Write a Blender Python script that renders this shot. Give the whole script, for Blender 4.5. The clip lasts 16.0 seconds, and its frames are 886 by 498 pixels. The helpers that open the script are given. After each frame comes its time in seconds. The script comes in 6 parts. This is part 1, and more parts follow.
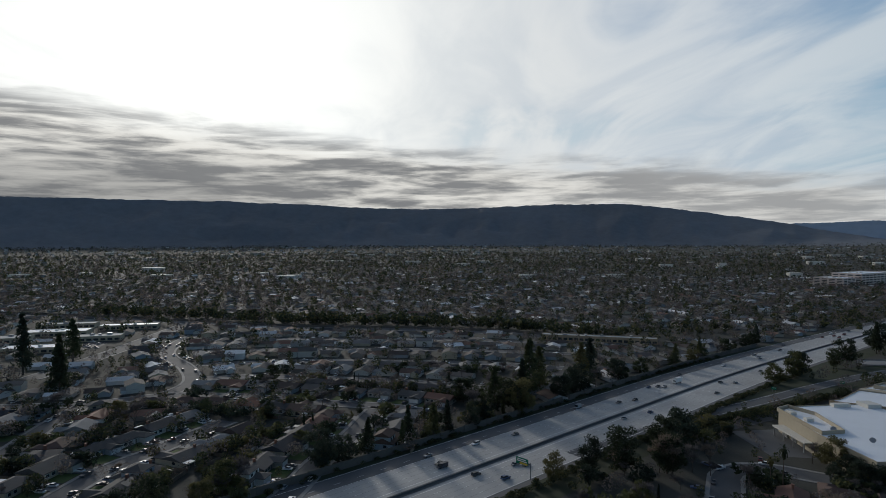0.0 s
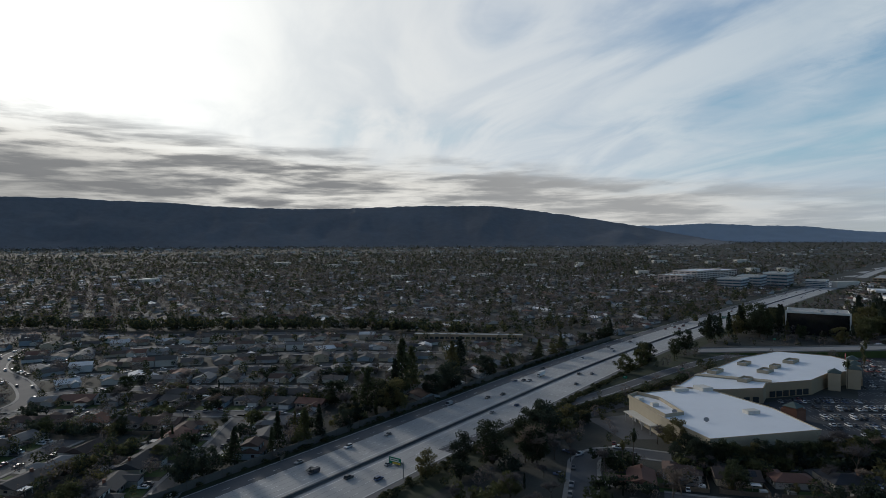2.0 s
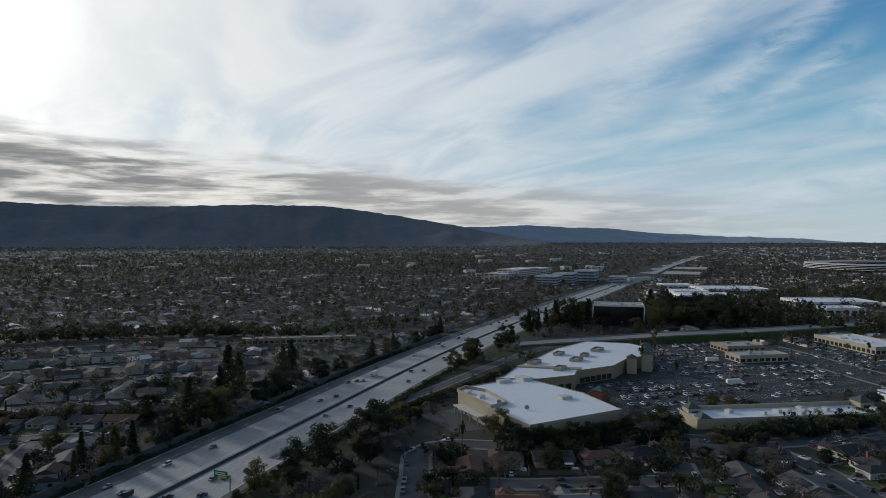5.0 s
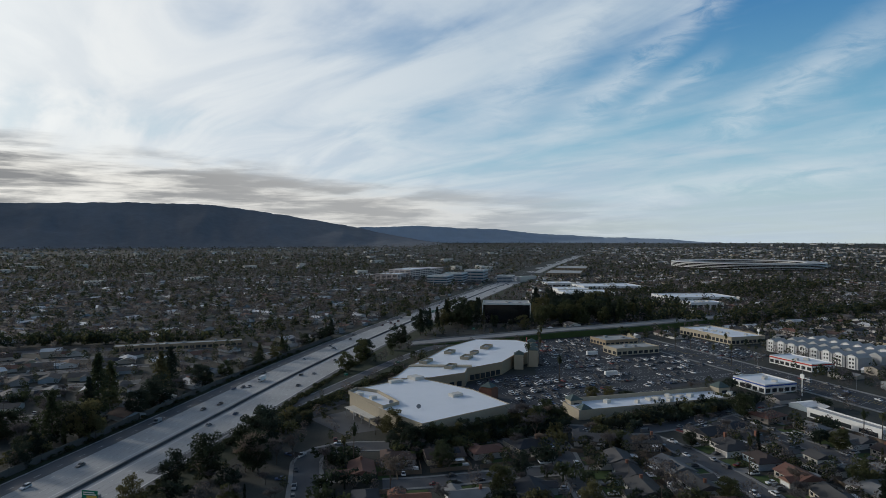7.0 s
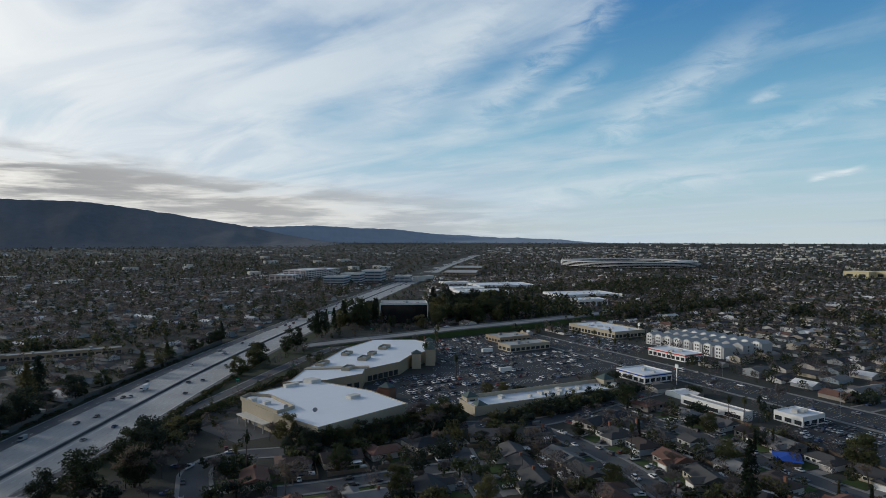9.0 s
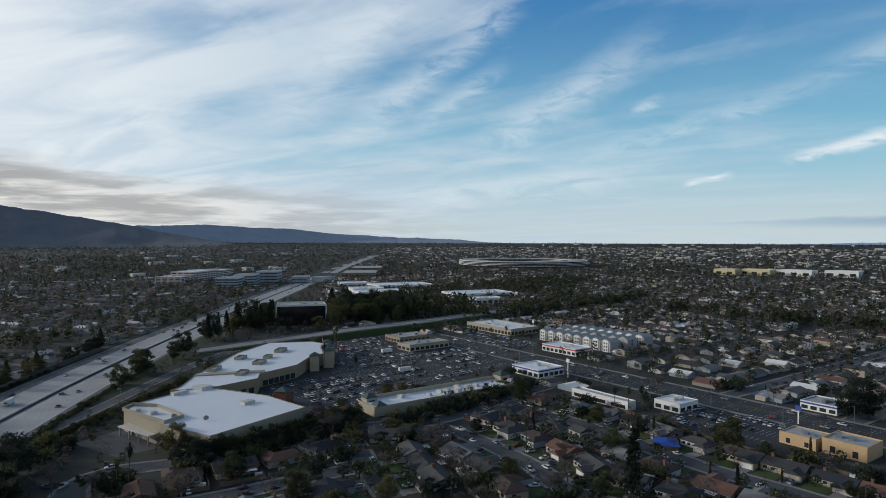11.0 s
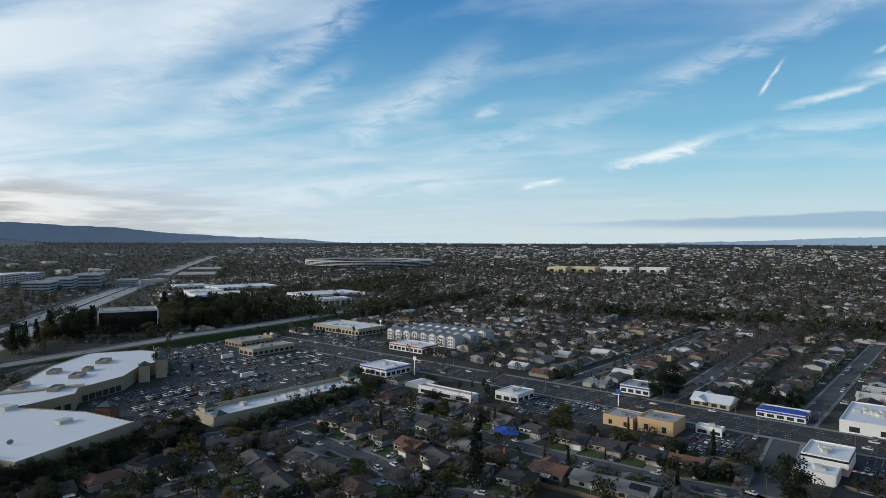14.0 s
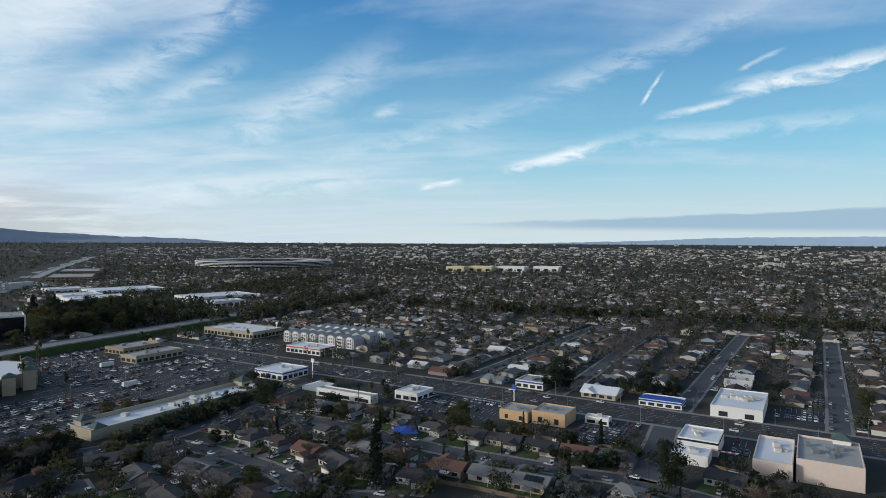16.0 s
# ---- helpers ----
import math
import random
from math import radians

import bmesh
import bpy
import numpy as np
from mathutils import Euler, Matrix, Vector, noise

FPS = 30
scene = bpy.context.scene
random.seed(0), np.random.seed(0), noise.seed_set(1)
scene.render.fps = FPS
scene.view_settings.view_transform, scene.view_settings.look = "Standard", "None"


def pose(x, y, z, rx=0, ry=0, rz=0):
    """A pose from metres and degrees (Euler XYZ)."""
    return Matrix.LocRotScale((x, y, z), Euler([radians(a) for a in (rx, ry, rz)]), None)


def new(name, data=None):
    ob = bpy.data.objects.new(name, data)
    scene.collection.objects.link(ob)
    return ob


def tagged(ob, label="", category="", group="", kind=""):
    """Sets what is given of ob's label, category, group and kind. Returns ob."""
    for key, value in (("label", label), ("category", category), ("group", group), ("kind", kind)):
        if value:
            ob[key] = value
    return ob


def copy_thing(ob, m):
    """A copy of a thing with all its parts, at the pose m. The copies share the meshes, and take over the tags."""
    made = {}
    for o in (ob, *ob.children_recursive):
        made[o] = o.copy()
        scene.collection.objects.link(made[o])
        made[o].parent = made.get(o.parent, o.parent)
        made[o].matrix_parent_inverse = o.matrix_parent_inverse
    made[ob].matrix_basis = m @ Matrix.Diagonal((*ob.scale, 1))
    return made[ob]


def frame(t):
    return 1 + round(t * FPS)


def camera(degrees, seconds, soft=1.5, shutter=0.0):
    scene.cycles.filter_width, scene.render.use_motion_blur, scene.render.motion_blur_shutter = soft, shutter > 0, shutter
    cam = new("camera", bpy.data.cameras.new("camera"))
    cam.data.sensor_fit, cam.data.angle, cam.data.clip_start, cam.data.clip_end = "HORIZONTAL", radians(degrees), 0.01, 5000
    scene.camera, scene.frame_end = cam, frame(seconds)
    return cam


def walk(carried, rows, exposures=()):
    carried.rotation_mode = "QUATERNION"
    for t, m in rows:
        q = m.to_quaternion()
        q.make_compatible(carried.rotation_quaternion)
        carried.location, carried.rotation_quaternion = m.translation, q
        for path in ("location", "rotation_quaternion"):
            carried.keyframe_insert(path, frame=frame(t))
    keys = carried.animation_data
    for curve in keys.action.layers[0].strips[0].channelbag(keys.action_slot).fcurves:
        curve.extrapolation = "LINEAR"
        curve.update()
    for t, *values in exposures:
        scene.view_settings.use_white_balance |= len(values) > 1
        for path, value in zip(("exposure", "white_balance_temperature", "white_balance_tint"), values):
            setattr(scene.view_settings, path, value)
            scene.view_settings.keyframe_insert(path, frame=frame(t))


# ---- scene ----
# Camera: it hovers at one place and turns to its right
EYE = 100.0
cam = camera(71.18, 16.0, soft=0.65)
TURNS = [  # seconds, yaw, pitch, lean
    (0.0, 0.00, -0.99, 0.13),
    (0.5, 3.06, -0.98, 0.12),
    (1.0, 6.03, -0.96, 0.11),
    (1.5, 8.93, -0.95, 0.09),
    (2.0, 11.77, -0.94, 0.08),
    (2.5, 14.48, -0.93, 0.07),
    (3.0, 17.06, -0.92, 0.06),
    (3.5, 19.58, -0.91, 0.04),
    (4.0, 22.10, -0.91, 0.03),
    (6.5, 34.67, -0.88, -0.04),
    (7.0, 37.14, -0.87, -0.05),
    (7.5, 39.55, -0.87, -0.06),
    (8.0, 41.92, -0.86, -0.08),
    (8.5, 44.25, -0.86, -0.09),
    (9.0, 46.60, -0.85, -0.10),
    (11.5, 58.21, -0.83, -0.17),
    (12.0, 60.55, -0.83, -0.18),
    (12.5, 62.89, -0.82, -0.20),
    (13.0, 65.26, -0.82, -0.21),
    (13.5, 67.61, -0.81, -0.22),
    (14.0, 69.94, -0.80, -0.23),
    (14.5, 72.27, -0.80, -0.25),
    (15.0, 74.59, -0.79, -0.26),
    (15.5, 76.92, -0.78, -0.27),
    (16.0, 79.23, -0.77, -0.29),
]
walk(cam, [(t, pose(0, 0, EYE, 90 + p, 0, -y) @ pose(0, 0, 0, 0, 0, -r)) for t, y, p, r in TURNS],
     [(0.0, -0.32), (4.0, -0.22), (8.0, -0.1), (11.5, 0.03), (16.0, 0.2)])

# ---- world, sun ----
SUN_AZ, SUN_EL = -23.7, 15.0


class Nodes:
    """Short-hand for node trees."""

    def __init__(self, tree):
        self.t = tree

    def add(self, kind, ins=None, **props):
        n = self.t.nodes.new(kind)
        if "data_type" in props:
            n.data_type = props["data_type"]
        if "operation" in props:
            n.operation = props["operation"]
        if "blend_type" in props:
            n.blend_type = props["blend_type"]
        if "interpolation_type" in props:
            n.interpolation_type = props["interpolation_type"]
        if "clamp" in props:
            n.clamp = props["clamp"]
        if "use_clamp" in props:
            n.use_clamp = props["use_clamp"]
        for k, v in (ins or {}).items():
            if isinstance(v, bpy.types.NodeSocket):
                self.t.links.new(v, n.inputs[k])
            else:
                n.inputs[k].default_value = v
        return n

    def math(self, op, a, b=0.0, c=None, clamp=False):
        ins = {0: a, 1: b}
        if c is not None:
            ins[2] = c
        return self.add("ShaderNodeMath", ins, operation=op, use_clamp=clamp).outputs[0]

    def ramp(self, fac, lo, hi, smooth=True):
        return self.add("ShaderNodeMapRange", {0: fac, 1: lo, 2: hi, 3: 0.0, 4: 1.0},
                        interpolation_type="SMOOTHSTEP" if smooth else "LINEAR").outputs[0]

    def mix(self, fac, a, b):
        n = self.add("ShaderNodeMix", {0: fac, 6: a, 7: b}, data_type="RGBA")
        return n.outputs[2]

    def noise(self, vec, scale, detail=4.0, rough=0.55, dist=0.0):
        return self.add("ShaderNodeTexNoise", {"Vector": vec, "Scale": scale, "Detail": detail, "Roughness": rough,
                                               "Distortion": dist}).outputs[0]


def rgb(r, g, b):
    """Linear colour from sRGB bytes."""
    return tuple((c / 255 / 12.92) if c < 10 else ((c / 255 + 0.055) / 1.055) ** 2.4 for c in (r, g, b)) + (1.0,)


def build_world():
    w = bpy.data.worlds.new("sky")
    scene.world = w
    w.use_nodes = True
    w.node_tree.nodes.clear()
    N = Nodes(w.node_tree)
    d = N.add("ShaderNodeTexCoord").outputs["Generated"]
    s = N.add("ShaderNodeSeparateXYZ", {0: d})
    x, y, z = s.outputs
    az = N.math("MULTIPLY", N.math("ARCTAN2", x, y), 57.2958)
    el = N.math("MULTIPLY", N.math("ARCSINE", z), 57.2958)
    sky = N.add("ShaderNodeTexSky")
    sky.sky_type, sky.sun_disc = "NISHITA", False
    sky.sun_elevation, sky.sun_rotation = radians(SUN_EL), radians(SUN_AZ)
    sky.altitude, sky.air_density, sky.dust_density, sky.ozone_density = 60.0, 1.0, 0.6, 2.5
    blue = N.add("ShaderNodeMix", {0: 1.0, 6: sky.outputs[0], 7: (0.085, 0.098, 0.108, 1)}, data_type="RGBA",
                 blend_type="MULTIPLY").outputs[2]
    # deep blue away from the sun, pale at the horizon
    deep = N.mix(N.ramp(el, 3.0, 24.0), rgb(140, 200, 222), rgb(53, 124, 184))
    blue = N.mix(0.8, blue, deep)
    blue = N.mix(N.ramp(el, 9.0, -0.5), blue, rgb(196, 210, 214))
    blue = N.mix(N.ramp(el, 20.0, 50.0), blue, (0.075, 0.115, 0.19, 1))
    # high veil and cirrus, drawn out on a plane overhead
    zz = N.math("ADD", N.math("MAXIMUM", z, 0.0), 0.10)
    plane = N.add("ShaderNodeCombineXYZ", {0: N.math("DIVIDE", x, zz), 1: N.math("DIVIDE", y, zz), 2: 0.0}).outputs[0]
    turn = N.add("ShaderNodeMapping", {"Vector": plane, "Rotation": (0, 0, radians(38)), "Scale": (1.0, 0.36, 1.0)}).outputs[0]
    big = N.noise(turn, 0.62, 5.0, 0.52, 0.5)
    fine = N.noise(turn, 1.9, 6.0, 0.54, 0.9)
    puff = N.noise(plane, 1.3, 6.0, 0.6, 0.4)
    cir = N.math("ADD", N.math("MULTIPLY", big, 0.52), N.math("ADD", N.math("MULTIPLY", fine, 0.24), N.math("MULTIPLY", puff, 0.28)))
    bias = N.add("ShaderNodeMapRange", {0: az, 1: 10.0, 2: 95.0, 3: 0.29, 4: -0.09}).outputs[0]
    cir = N.math("ADD", cir, bias)
    cir = N.math("SUBTRACT", cir, N.math("MULTIPLY", N.ramp(el, 21.0, 42.0), 0.30))
    cir = N.math("SUBTRACT", cir, N.math("MULTIPLY", N.ramp(az, -45.0, -80.0), 0.25))
    # blue gaps in the veil: bearing, height, half widths, depth
    for a0, e0, ra, re, dp in ((16.0, 18.5, 7.0, 4.0, 0.15), (31.0, 17.0, 10.0, 4.5, 0.10), (9.0, 9.9, 14.0, 2.0, 0.14), (53.0, 16.0, 8.0, 4.0, 0.08), (68.0, 19.5, 12.0, 6.0, 0.14)):
        u0 = N.math("DIVIDE", N.math("SUBTRACT", az, a0), ra)
        v0 = N.math("DIVIDE", N.math("SUBTRACT", el, e0), re)
        q0 = N.math("ADD", N.math("MULTIPLY", u0, u0), N.math("MULTIPLY", v0, v0))
        cir = N.math("SUBTRACT", cir, N.math("MULTIPLY", N.ramp(N.math("ADD", q0, N.math("MULTIPLY", N.math("SUBTRACT", fine, 0.5), 4.5)), 1.3, -0.4), dp))
    veil = N.ramp(cir, 0.40, 0.75)
    white = N.mix(N.ramp(az, 0.0, 58.0), (0.95, 0.97, 0.98, 1), (0.55, 0.66, 0.75, 1))
    white = N.mix(N.ramp(fine, 0.36, 0.66), N.mix(0.45, white, (0.40, 0.52, 0.68, 1)), white)
    col = N.mix(N.math("MULTIPLY", veil, 0.92), blue, white)
    # drawn-out cirrus streaks: bearing and height of both ends, half width, strength
    fib = N.noise(N.add("ShaderNodeCombineXYZ", {0: N.math("MULTIPLY", az, 0.16), 1: N.math("MULTIPLY", el, 0.45), 2: 0.0}).outputs[0], 1.6, 7.0, 0.62, 0.6)
    STREAKS = ((84, 6.1, 94.5, 9.0, 0.75, 1.0), (77, 4.8, 81, 5.7, 0.4, 0.9), (103, 12.4, 118, 14.3, 0.95, 1.0), (104.5, 14.0, 108, 15.4, 0.3, 0.6),
               (96.8, 11.8, 98.7, 14.6, 0.22, 0.8), (98, 10.7, 107, 12.2, 0.45, 0.7), (85, 12.6, 110, 20.0, 1.5, 0.34), (66, 7.0, 90, 13.2, 1.2, 0.28),
               (92, 9.0, 118, 9.8, 1.1, 0.35), (58, 7.5, 76, 18.2, 2.6, 0.42), (46, 8.5, 66, 24.0, 2.4, 0.42), (53, 10.6, 62, 16.0, 1.3, 0.34),
               (50, 3.6, 76, 6.4, 2.0, 0.42), (72.6, 11.2, 75.6, 12.4, 0.6, 0.4), (38, 9.0, 56, 25.0, 4.2, 0.34))
    for a0, e0, a1, e1, wd, st in STREAKS:
        lg = math.hypot(a1 - a0, e1 - e0)
        ux, uy = (a1 - a0) / lg, (e1 - e0) / lg
        s0 = N.math("ADD", N.math("MULTIPLY", N.math("SUBTRACT", az, a0), ux), N.math("MULTIPLY", N.math("SUBTRACT", el, e0), uy))
        c0 = N.math("SUBTRACT", N.math("MULTIPLY", N.math("SUBTRACT", el, e0), ux), N.math("MULTIPLY", N.math("SUBTRACT", az, a0), uy))
        c0 = N.math("ADD", c0, N.math("MULTIPLY", N.math("SUBTRACT", fib, 0.5), min(2.4 * wd, 2.6)))
        m = N.math("MULTIPLY", N.ramp(N.math("ABSOLUTE", c0), wd, 0.0), N.math("MULTIPLY", N.ramp(s0, -0.06 * lg, 0.25 * lg), N.ramp(s0, 1.08 * lg, 0.6 * lg)))
        col = N.mix(N.math("MULTIPLY", N.math("MULTIPLY", m, N.ramp(fib, 0.22, 0.66)), st), col, (0.80, 0.86, 0.90, 1))
    # glow of the veiled sun
    sx, sy, sz = (math.sin(radians(SUN_AZ)) * math.cos(radians(SUN_EL + 1)), math.cos(radians(SUN_AZ)) * math.cos(radians(SUN_EL + 1)), math.sin(radians(SUN_EL + 1)))
    near = N.add("ShaderNodeVectorMath", {0: d, 1: (sx, sy, sz)}, operation="DOT_PRODUCT").outputs["Value"]
    off = N.math("MULTIPLY", N.math("ARCCOSINE", N.math("MINIMUM", near, 1.0)), 57.2958)
    halo = N.ramp(off, 58.0, 4.0)
    core = N.math("MULTIPLY", N.ramp(off, 34.0, -4.0), N.ramp(N.math("ADD", fine, N.math("MULTIPLY", big, 0.6)), 0.25, 1.05))
    col = N.mix(N.math("MULTIPLY", halo, 0.76), col, (0.95, 0.97, 0.95, 1))
    col = N.add("ShaderNodeMix", {0: N.math("MULTIPLY", core, 0.62), 6: col, 7: (1.1, 1.08, 1.0, 1)}, data_type="RGBA", blend_type="ADD").outputs[2]
    # low layered stratus over the hills, thinning away from the sun
    flat = N.add("ShaderNodeCombineXYZ", {0: N.math("MULTIPLY", az, 0.075), 1: N.math("MULTIPLY", el, 0.60), 2: 0.0}).outputs[0]
    lay = N.noise(flat, 1.0, 6.0, 0.55, 0.35)
    lay2 = N.noise(flat, 2.7, 5.0, 0.6, 0.3)
    top = N.add("ShaderNodeMapRange", {0: az, 1: -35.0, 2: 58.0, 3: 11.6, 4: 3.4}, clamp=False).outputs[0]
    edge = N.math("ADD", N.math("SUBTRACT", top, el), N.math("MULTIPLY", N.math("SUBTRACT", lay, 0.5), 5.0))
    body = N.ramp(edge, -0.6, 2.6)
    fade = N.ramp(az, 66.0, 28.0)
    dark = N.math("ADD", N.math("MULTIPLY", lay, 0.7), N.math("MULTIPLY", lay2, 0.3))
    grey = N.mix(N.ramp(dark, 0.41, 0.57), (0.98, 0.96, 0.90, 1), (0.21, 0.215, 0.225, 1))
    grey = N.mix(N.math("MULTIPLY", N.ramp(az, -5.0, 30.0), 0.5), grey, (0.60, 0.60, 0.59, 1))
    base = N.math("MULTIPLY", N.ramp(az, 2.0, -26.0), N.ramp(N.math("ADD", el, N.math("MULTIPLY", lay2, 3.0)), 9.8, 5.2))
    grey = N.mix(N.math("MULTIPLY", base, 0.62), grey, (0.125, 0.13, 0.14, 1))
    col = N.mix(N.math("MULTIPLY", N.math("MULTIPLY", body, fade), 0.92), col, grey)
    # blue-grey bank low over the bay
    wob = N.math("MULTIPLY", N.math("SUBTRACT", lay2, 0.5), 0.7)
    ceil = N.math("ADD", N.add("ShaderNodeMapRange", {0: az, 1: 79.0, 2: 115.0, 3: 1.55, 4: 2.75}).outputs[0], wob)
    foot = N.add("ShaderNodeMapRange", {0: az, 1: 79.0, 2: 115.0, 3: 1.3, 4: 0.9}).outputs[0]
    bank = N.math("MULTIPLY", N.ramp(az, 74.0, 96.0), N.math("MULTIPLY", N.ramp(N.math("SUBTRACT", ceil, el), -0.1, 0.2), N.ramp(N.math("SUBTRACT", el, foot), -0.35, 0.35)))
    col = N.mix(N.math("MULTIPLY", bank, 0.75), col, (0.25, 0.39, 0.53, 1))
    bg = N.add("ShaderNodeBackground", {0: col, 1: 1.0})
    N.add("ShaderNodeOutputWorld", {0: bg.outputs[0]})


build_world()
sun = new("sun", bpy.data.lights.new("sun", "SUN"))
sun.data.energy, sun.data.angle, sun.data.color = 2.05, radians(6), (1.0, 0.95, 0.87)
sun.matrix_world = pose(0, 0, 300, 90 - SUN_EL, 0, 180 - SUN_AZ)

# ---- materials ----


def material(name, colour, rough=0.8, spread=0.25, scale=3.0, metal=0.0, bump=0.2, palette=None, island=False, fine=None, spec=0.26, through_light=0.0):
    """A surface with grain at two scales; palette: colours picked by object or by piece."""
    m = bpy.data.materials.new(name)
    m.use_nodes = True
    N = Nodes(m.node_tree)
    p = m.node_tree.nodes["Principled BSDF"]
    co = N.add("ShaderNodeNewGeometry")
    pos = co.outputs["Position"]
    base = colour
    if palette:
        pick = co.outputs["Random Per Island"] if island else N.add("ShaderNodeObjectInfo").outputs["Random"]
        r = N.add("ShaderNodeValToRGB", {0: pick})
        r.color_ramp.interpolation = "CONSTANT"
        e = r.color_ramp.elements
        while len(e) < len(palette):
            e.new(0.5)
        for i, c in enumerate(palette):
            e[i].position = i / len(palette)
            e[i].color = (*c[:3], 1)
        base = r.outputs[0]
    a = N.noise(pos, scale * 0.12, 3.0)
    b = N.noise(pos, fine or scale, 5.0, 0.65)
    v = N.math("ADD", N.math("MULTIPLY", a, 0.55), N.math("MULTIPLY", b, 0.45))
    v = N.add("ShaderNodeMapRange", {0: v, 1: 0.25, 2: 0.75, 3: 1 - spread, 4: 1 + spread}).outputs[0]
    mul = N.add("ShaderNodeVectorMath", {0: base if palette else colour[:3], 3: v}, operation="SCALE")
    m.node_tree.links.new(mul.outputs[0], p.inputs["Base Color"])
    p.inputs["Roughness"].default_value = rough
    p.inputs["Metallic"].default_value = metal
    p.inputs["Specular IOR Level"].default_value = spec
    if bump:
        bn = N.add("ShaderNodeBump", {"Strength": bump, "Distance": 0.05, "Height": b})
        m.node_tree.links.new(bn.outputs[0], p.inputs["Normal"])
    if through_light:
        tl = N.add("ShaderNodeBsdfTranslucent", {0: mul.outputs[0]})
        both = N.add("ShaderNodeMixShader", {0: through_light, 1: p.outputs[0], 2: tl.outputs[0]})
        m.node_tree.links.new(both.outputs[0], m.node_tree.nodes["Material Output"].inputs[0])
    return m


ROOFS = [(0.067, 0.065, 0.065), (0.045, 0.047, 0.052), (0.09, 0.084, 0.081), (0.099, 0.096, 0.096), (0.063, 0.049, 0.045), (0.152, 0.15, 0.148), (0.09, 0.059, 0.049), (0.036, 0.04, 0.048), (0.197, 0.197, 0.195), (0.076, 0.074, 0.072), (0.152, 0.081, 0.063), (0.054, 0.054, 0.056)]
WALLS = [(0.468, 0.451, 0.408), (0.357, 0.323, 0.272), (0.527, 0.518, 0.493), (0.289, 0.306, 0.315), (0.383, 0.34, 0.255), (0.255, 0.306, 0.34), (0.425, 0.391, 0.357), (0.238, 0.212, 0.187), (0.561, 0.552, 0.535)]
CARS = [(0.60, 0.61, 0.62), (0.03, 0.03, 0.035), (0.28, 0.29, 0.30), (0.55, 0.56, 0.57), (0.05, 0.055, 0.06), (0.12, 0.125, 0.13), (0.62, 0.63, 0.63),
        (0.05, 0.08, 0.16), (0.14, 0.02, 0.02), (0.40, 0.41, 0.42), (0.02, 0.02, 0.025), (0.14, 0.14, 0.14), (0.60, 0.61, 0.62), (0.04, 0.045, 0.05), (0.22, 0.23, 0.24), (0.03, 0.035, 0.05)]
LEAVES = [(0.03, 0.041, 0.023), (0.046, 0.059, 0.029), (0.024, 0.035, 0.024), (0.077, 0.084, 0.037), (0.033, 0.046, 0.033), (0.105, 0.099, 0.044)]
BARE = [(0.116, 0.107, 0.108), (0.138, 0.126, 0.124), (0.094, 0.088, 0.090), (0.188, 0.151, 0.124)]

m_ground = material("ground_soil", (0.043, 0.045, 0.039), 0.95, 0.55, 0.25, bump=0.3, fine=0.9)
m_asphalt = material("asphalt", (0.045, 0.047, 0.052), 0.85, 0.30, 0.5, bump=0.1, fine=3.0)
m_lot = material("lot_asphalt", (0.043, 0.045, 0.050), 0.85, 0.30, 0.4, bump=0.1, fine=2.0)
m_street = material("street_asphalt", (0.086, 0.089, 0.095), 0.88, 0.28, 0.5, bump=0.1, fine=3.0)
m_concrete = material("freeway_concrete", (0.36, 0.355, 0.345), 0.8, 0.22, 0.3, bump=0.1, fine=1.2)
m_shoulder = material("shoulder_asphalt", (0.115, 0.115, 0.118), 0.85, 0.25, 0.3, bump=0.1, fine=1.2)
m_pave = material("pavement_concrete", (0.215, 0.212, 0.205), 0.85, 0.25, 1.0, bump=0.1)
m_paint = material("road_paint", (0.72, 0.72, 0.70), 0.6, 0.2, 1.0, bump=0.0)
m_yellowpaint = material("yellow_road_paint", (0.55, 0.38, 0.06), 0.6, 0.2, 1.0, bump=0.0)
m_wall = material("house_stucco", (0.5, 0.5, 0.5), 0.85, 0.15, 1.5, palette=WALLS)
m_roof = material("roof_shingle", (0.1, 0.1, 0.1), 0.9, 0.28, 1.2, palette=ROOFS, fine=5.0)
m_wall_far = material("far_stucco", (0.5, 0.5, 0.5), 0.85, 0.12, 1.5, palette=WALLS, island=True, bump=0)
m_roof_far = material("far_shingle", (0.1, 0.1, 0.1), 0.9, 0.25, 1.2, palette=ROOFS + [(0.50, 0.50, 0.50), (0.66, 0.66, 0.66), (0.12, 0.10, 0.09)], island=True, bump=0)
m_glass = material("window_glass", (0.03, 0.035, 0.04), 0.2, 0.2, 1.0, bump=0.0, spec=0.6)
m_trimw = material("white_trim", (0.62, 0.62, 0.60), 0.6, 0.1, 2.0, bump=0.0)
m_garage = material("garage_door_paint", (0.5, 0.5, 0.5), 0.6, 0.1, 2.0, palette=[(0.62, 0.62, 0.60), (0.5, 0.47, 0.42), (0.35, 0.33, 0.31), (0.66, 0.66, 0.65)], bump=0.0)
m_garage_far = material("shed_sheet", (0.5, 0.5, 0.5), 0.7, 0.15, 2.0, palette=[(0.60, 0.61, 0.62), (0.22, 0.21, 0.20), (0.42, 0.41, 0.39), (0.14, 0.14, 0.15), (0.70, 0.70, 0.70)], island=True, bump=0.0)
m_bark = material("bark", (0.085, 0.07, 0.058), 0.95, 0.35, 4.0)
m_leaf = material("leaves", (0.04, 0.05, 0.02), 0.75, 0.4, 0.6, palette=LEAVES, bump=0.0, fine=1.5, through_light=0.45)
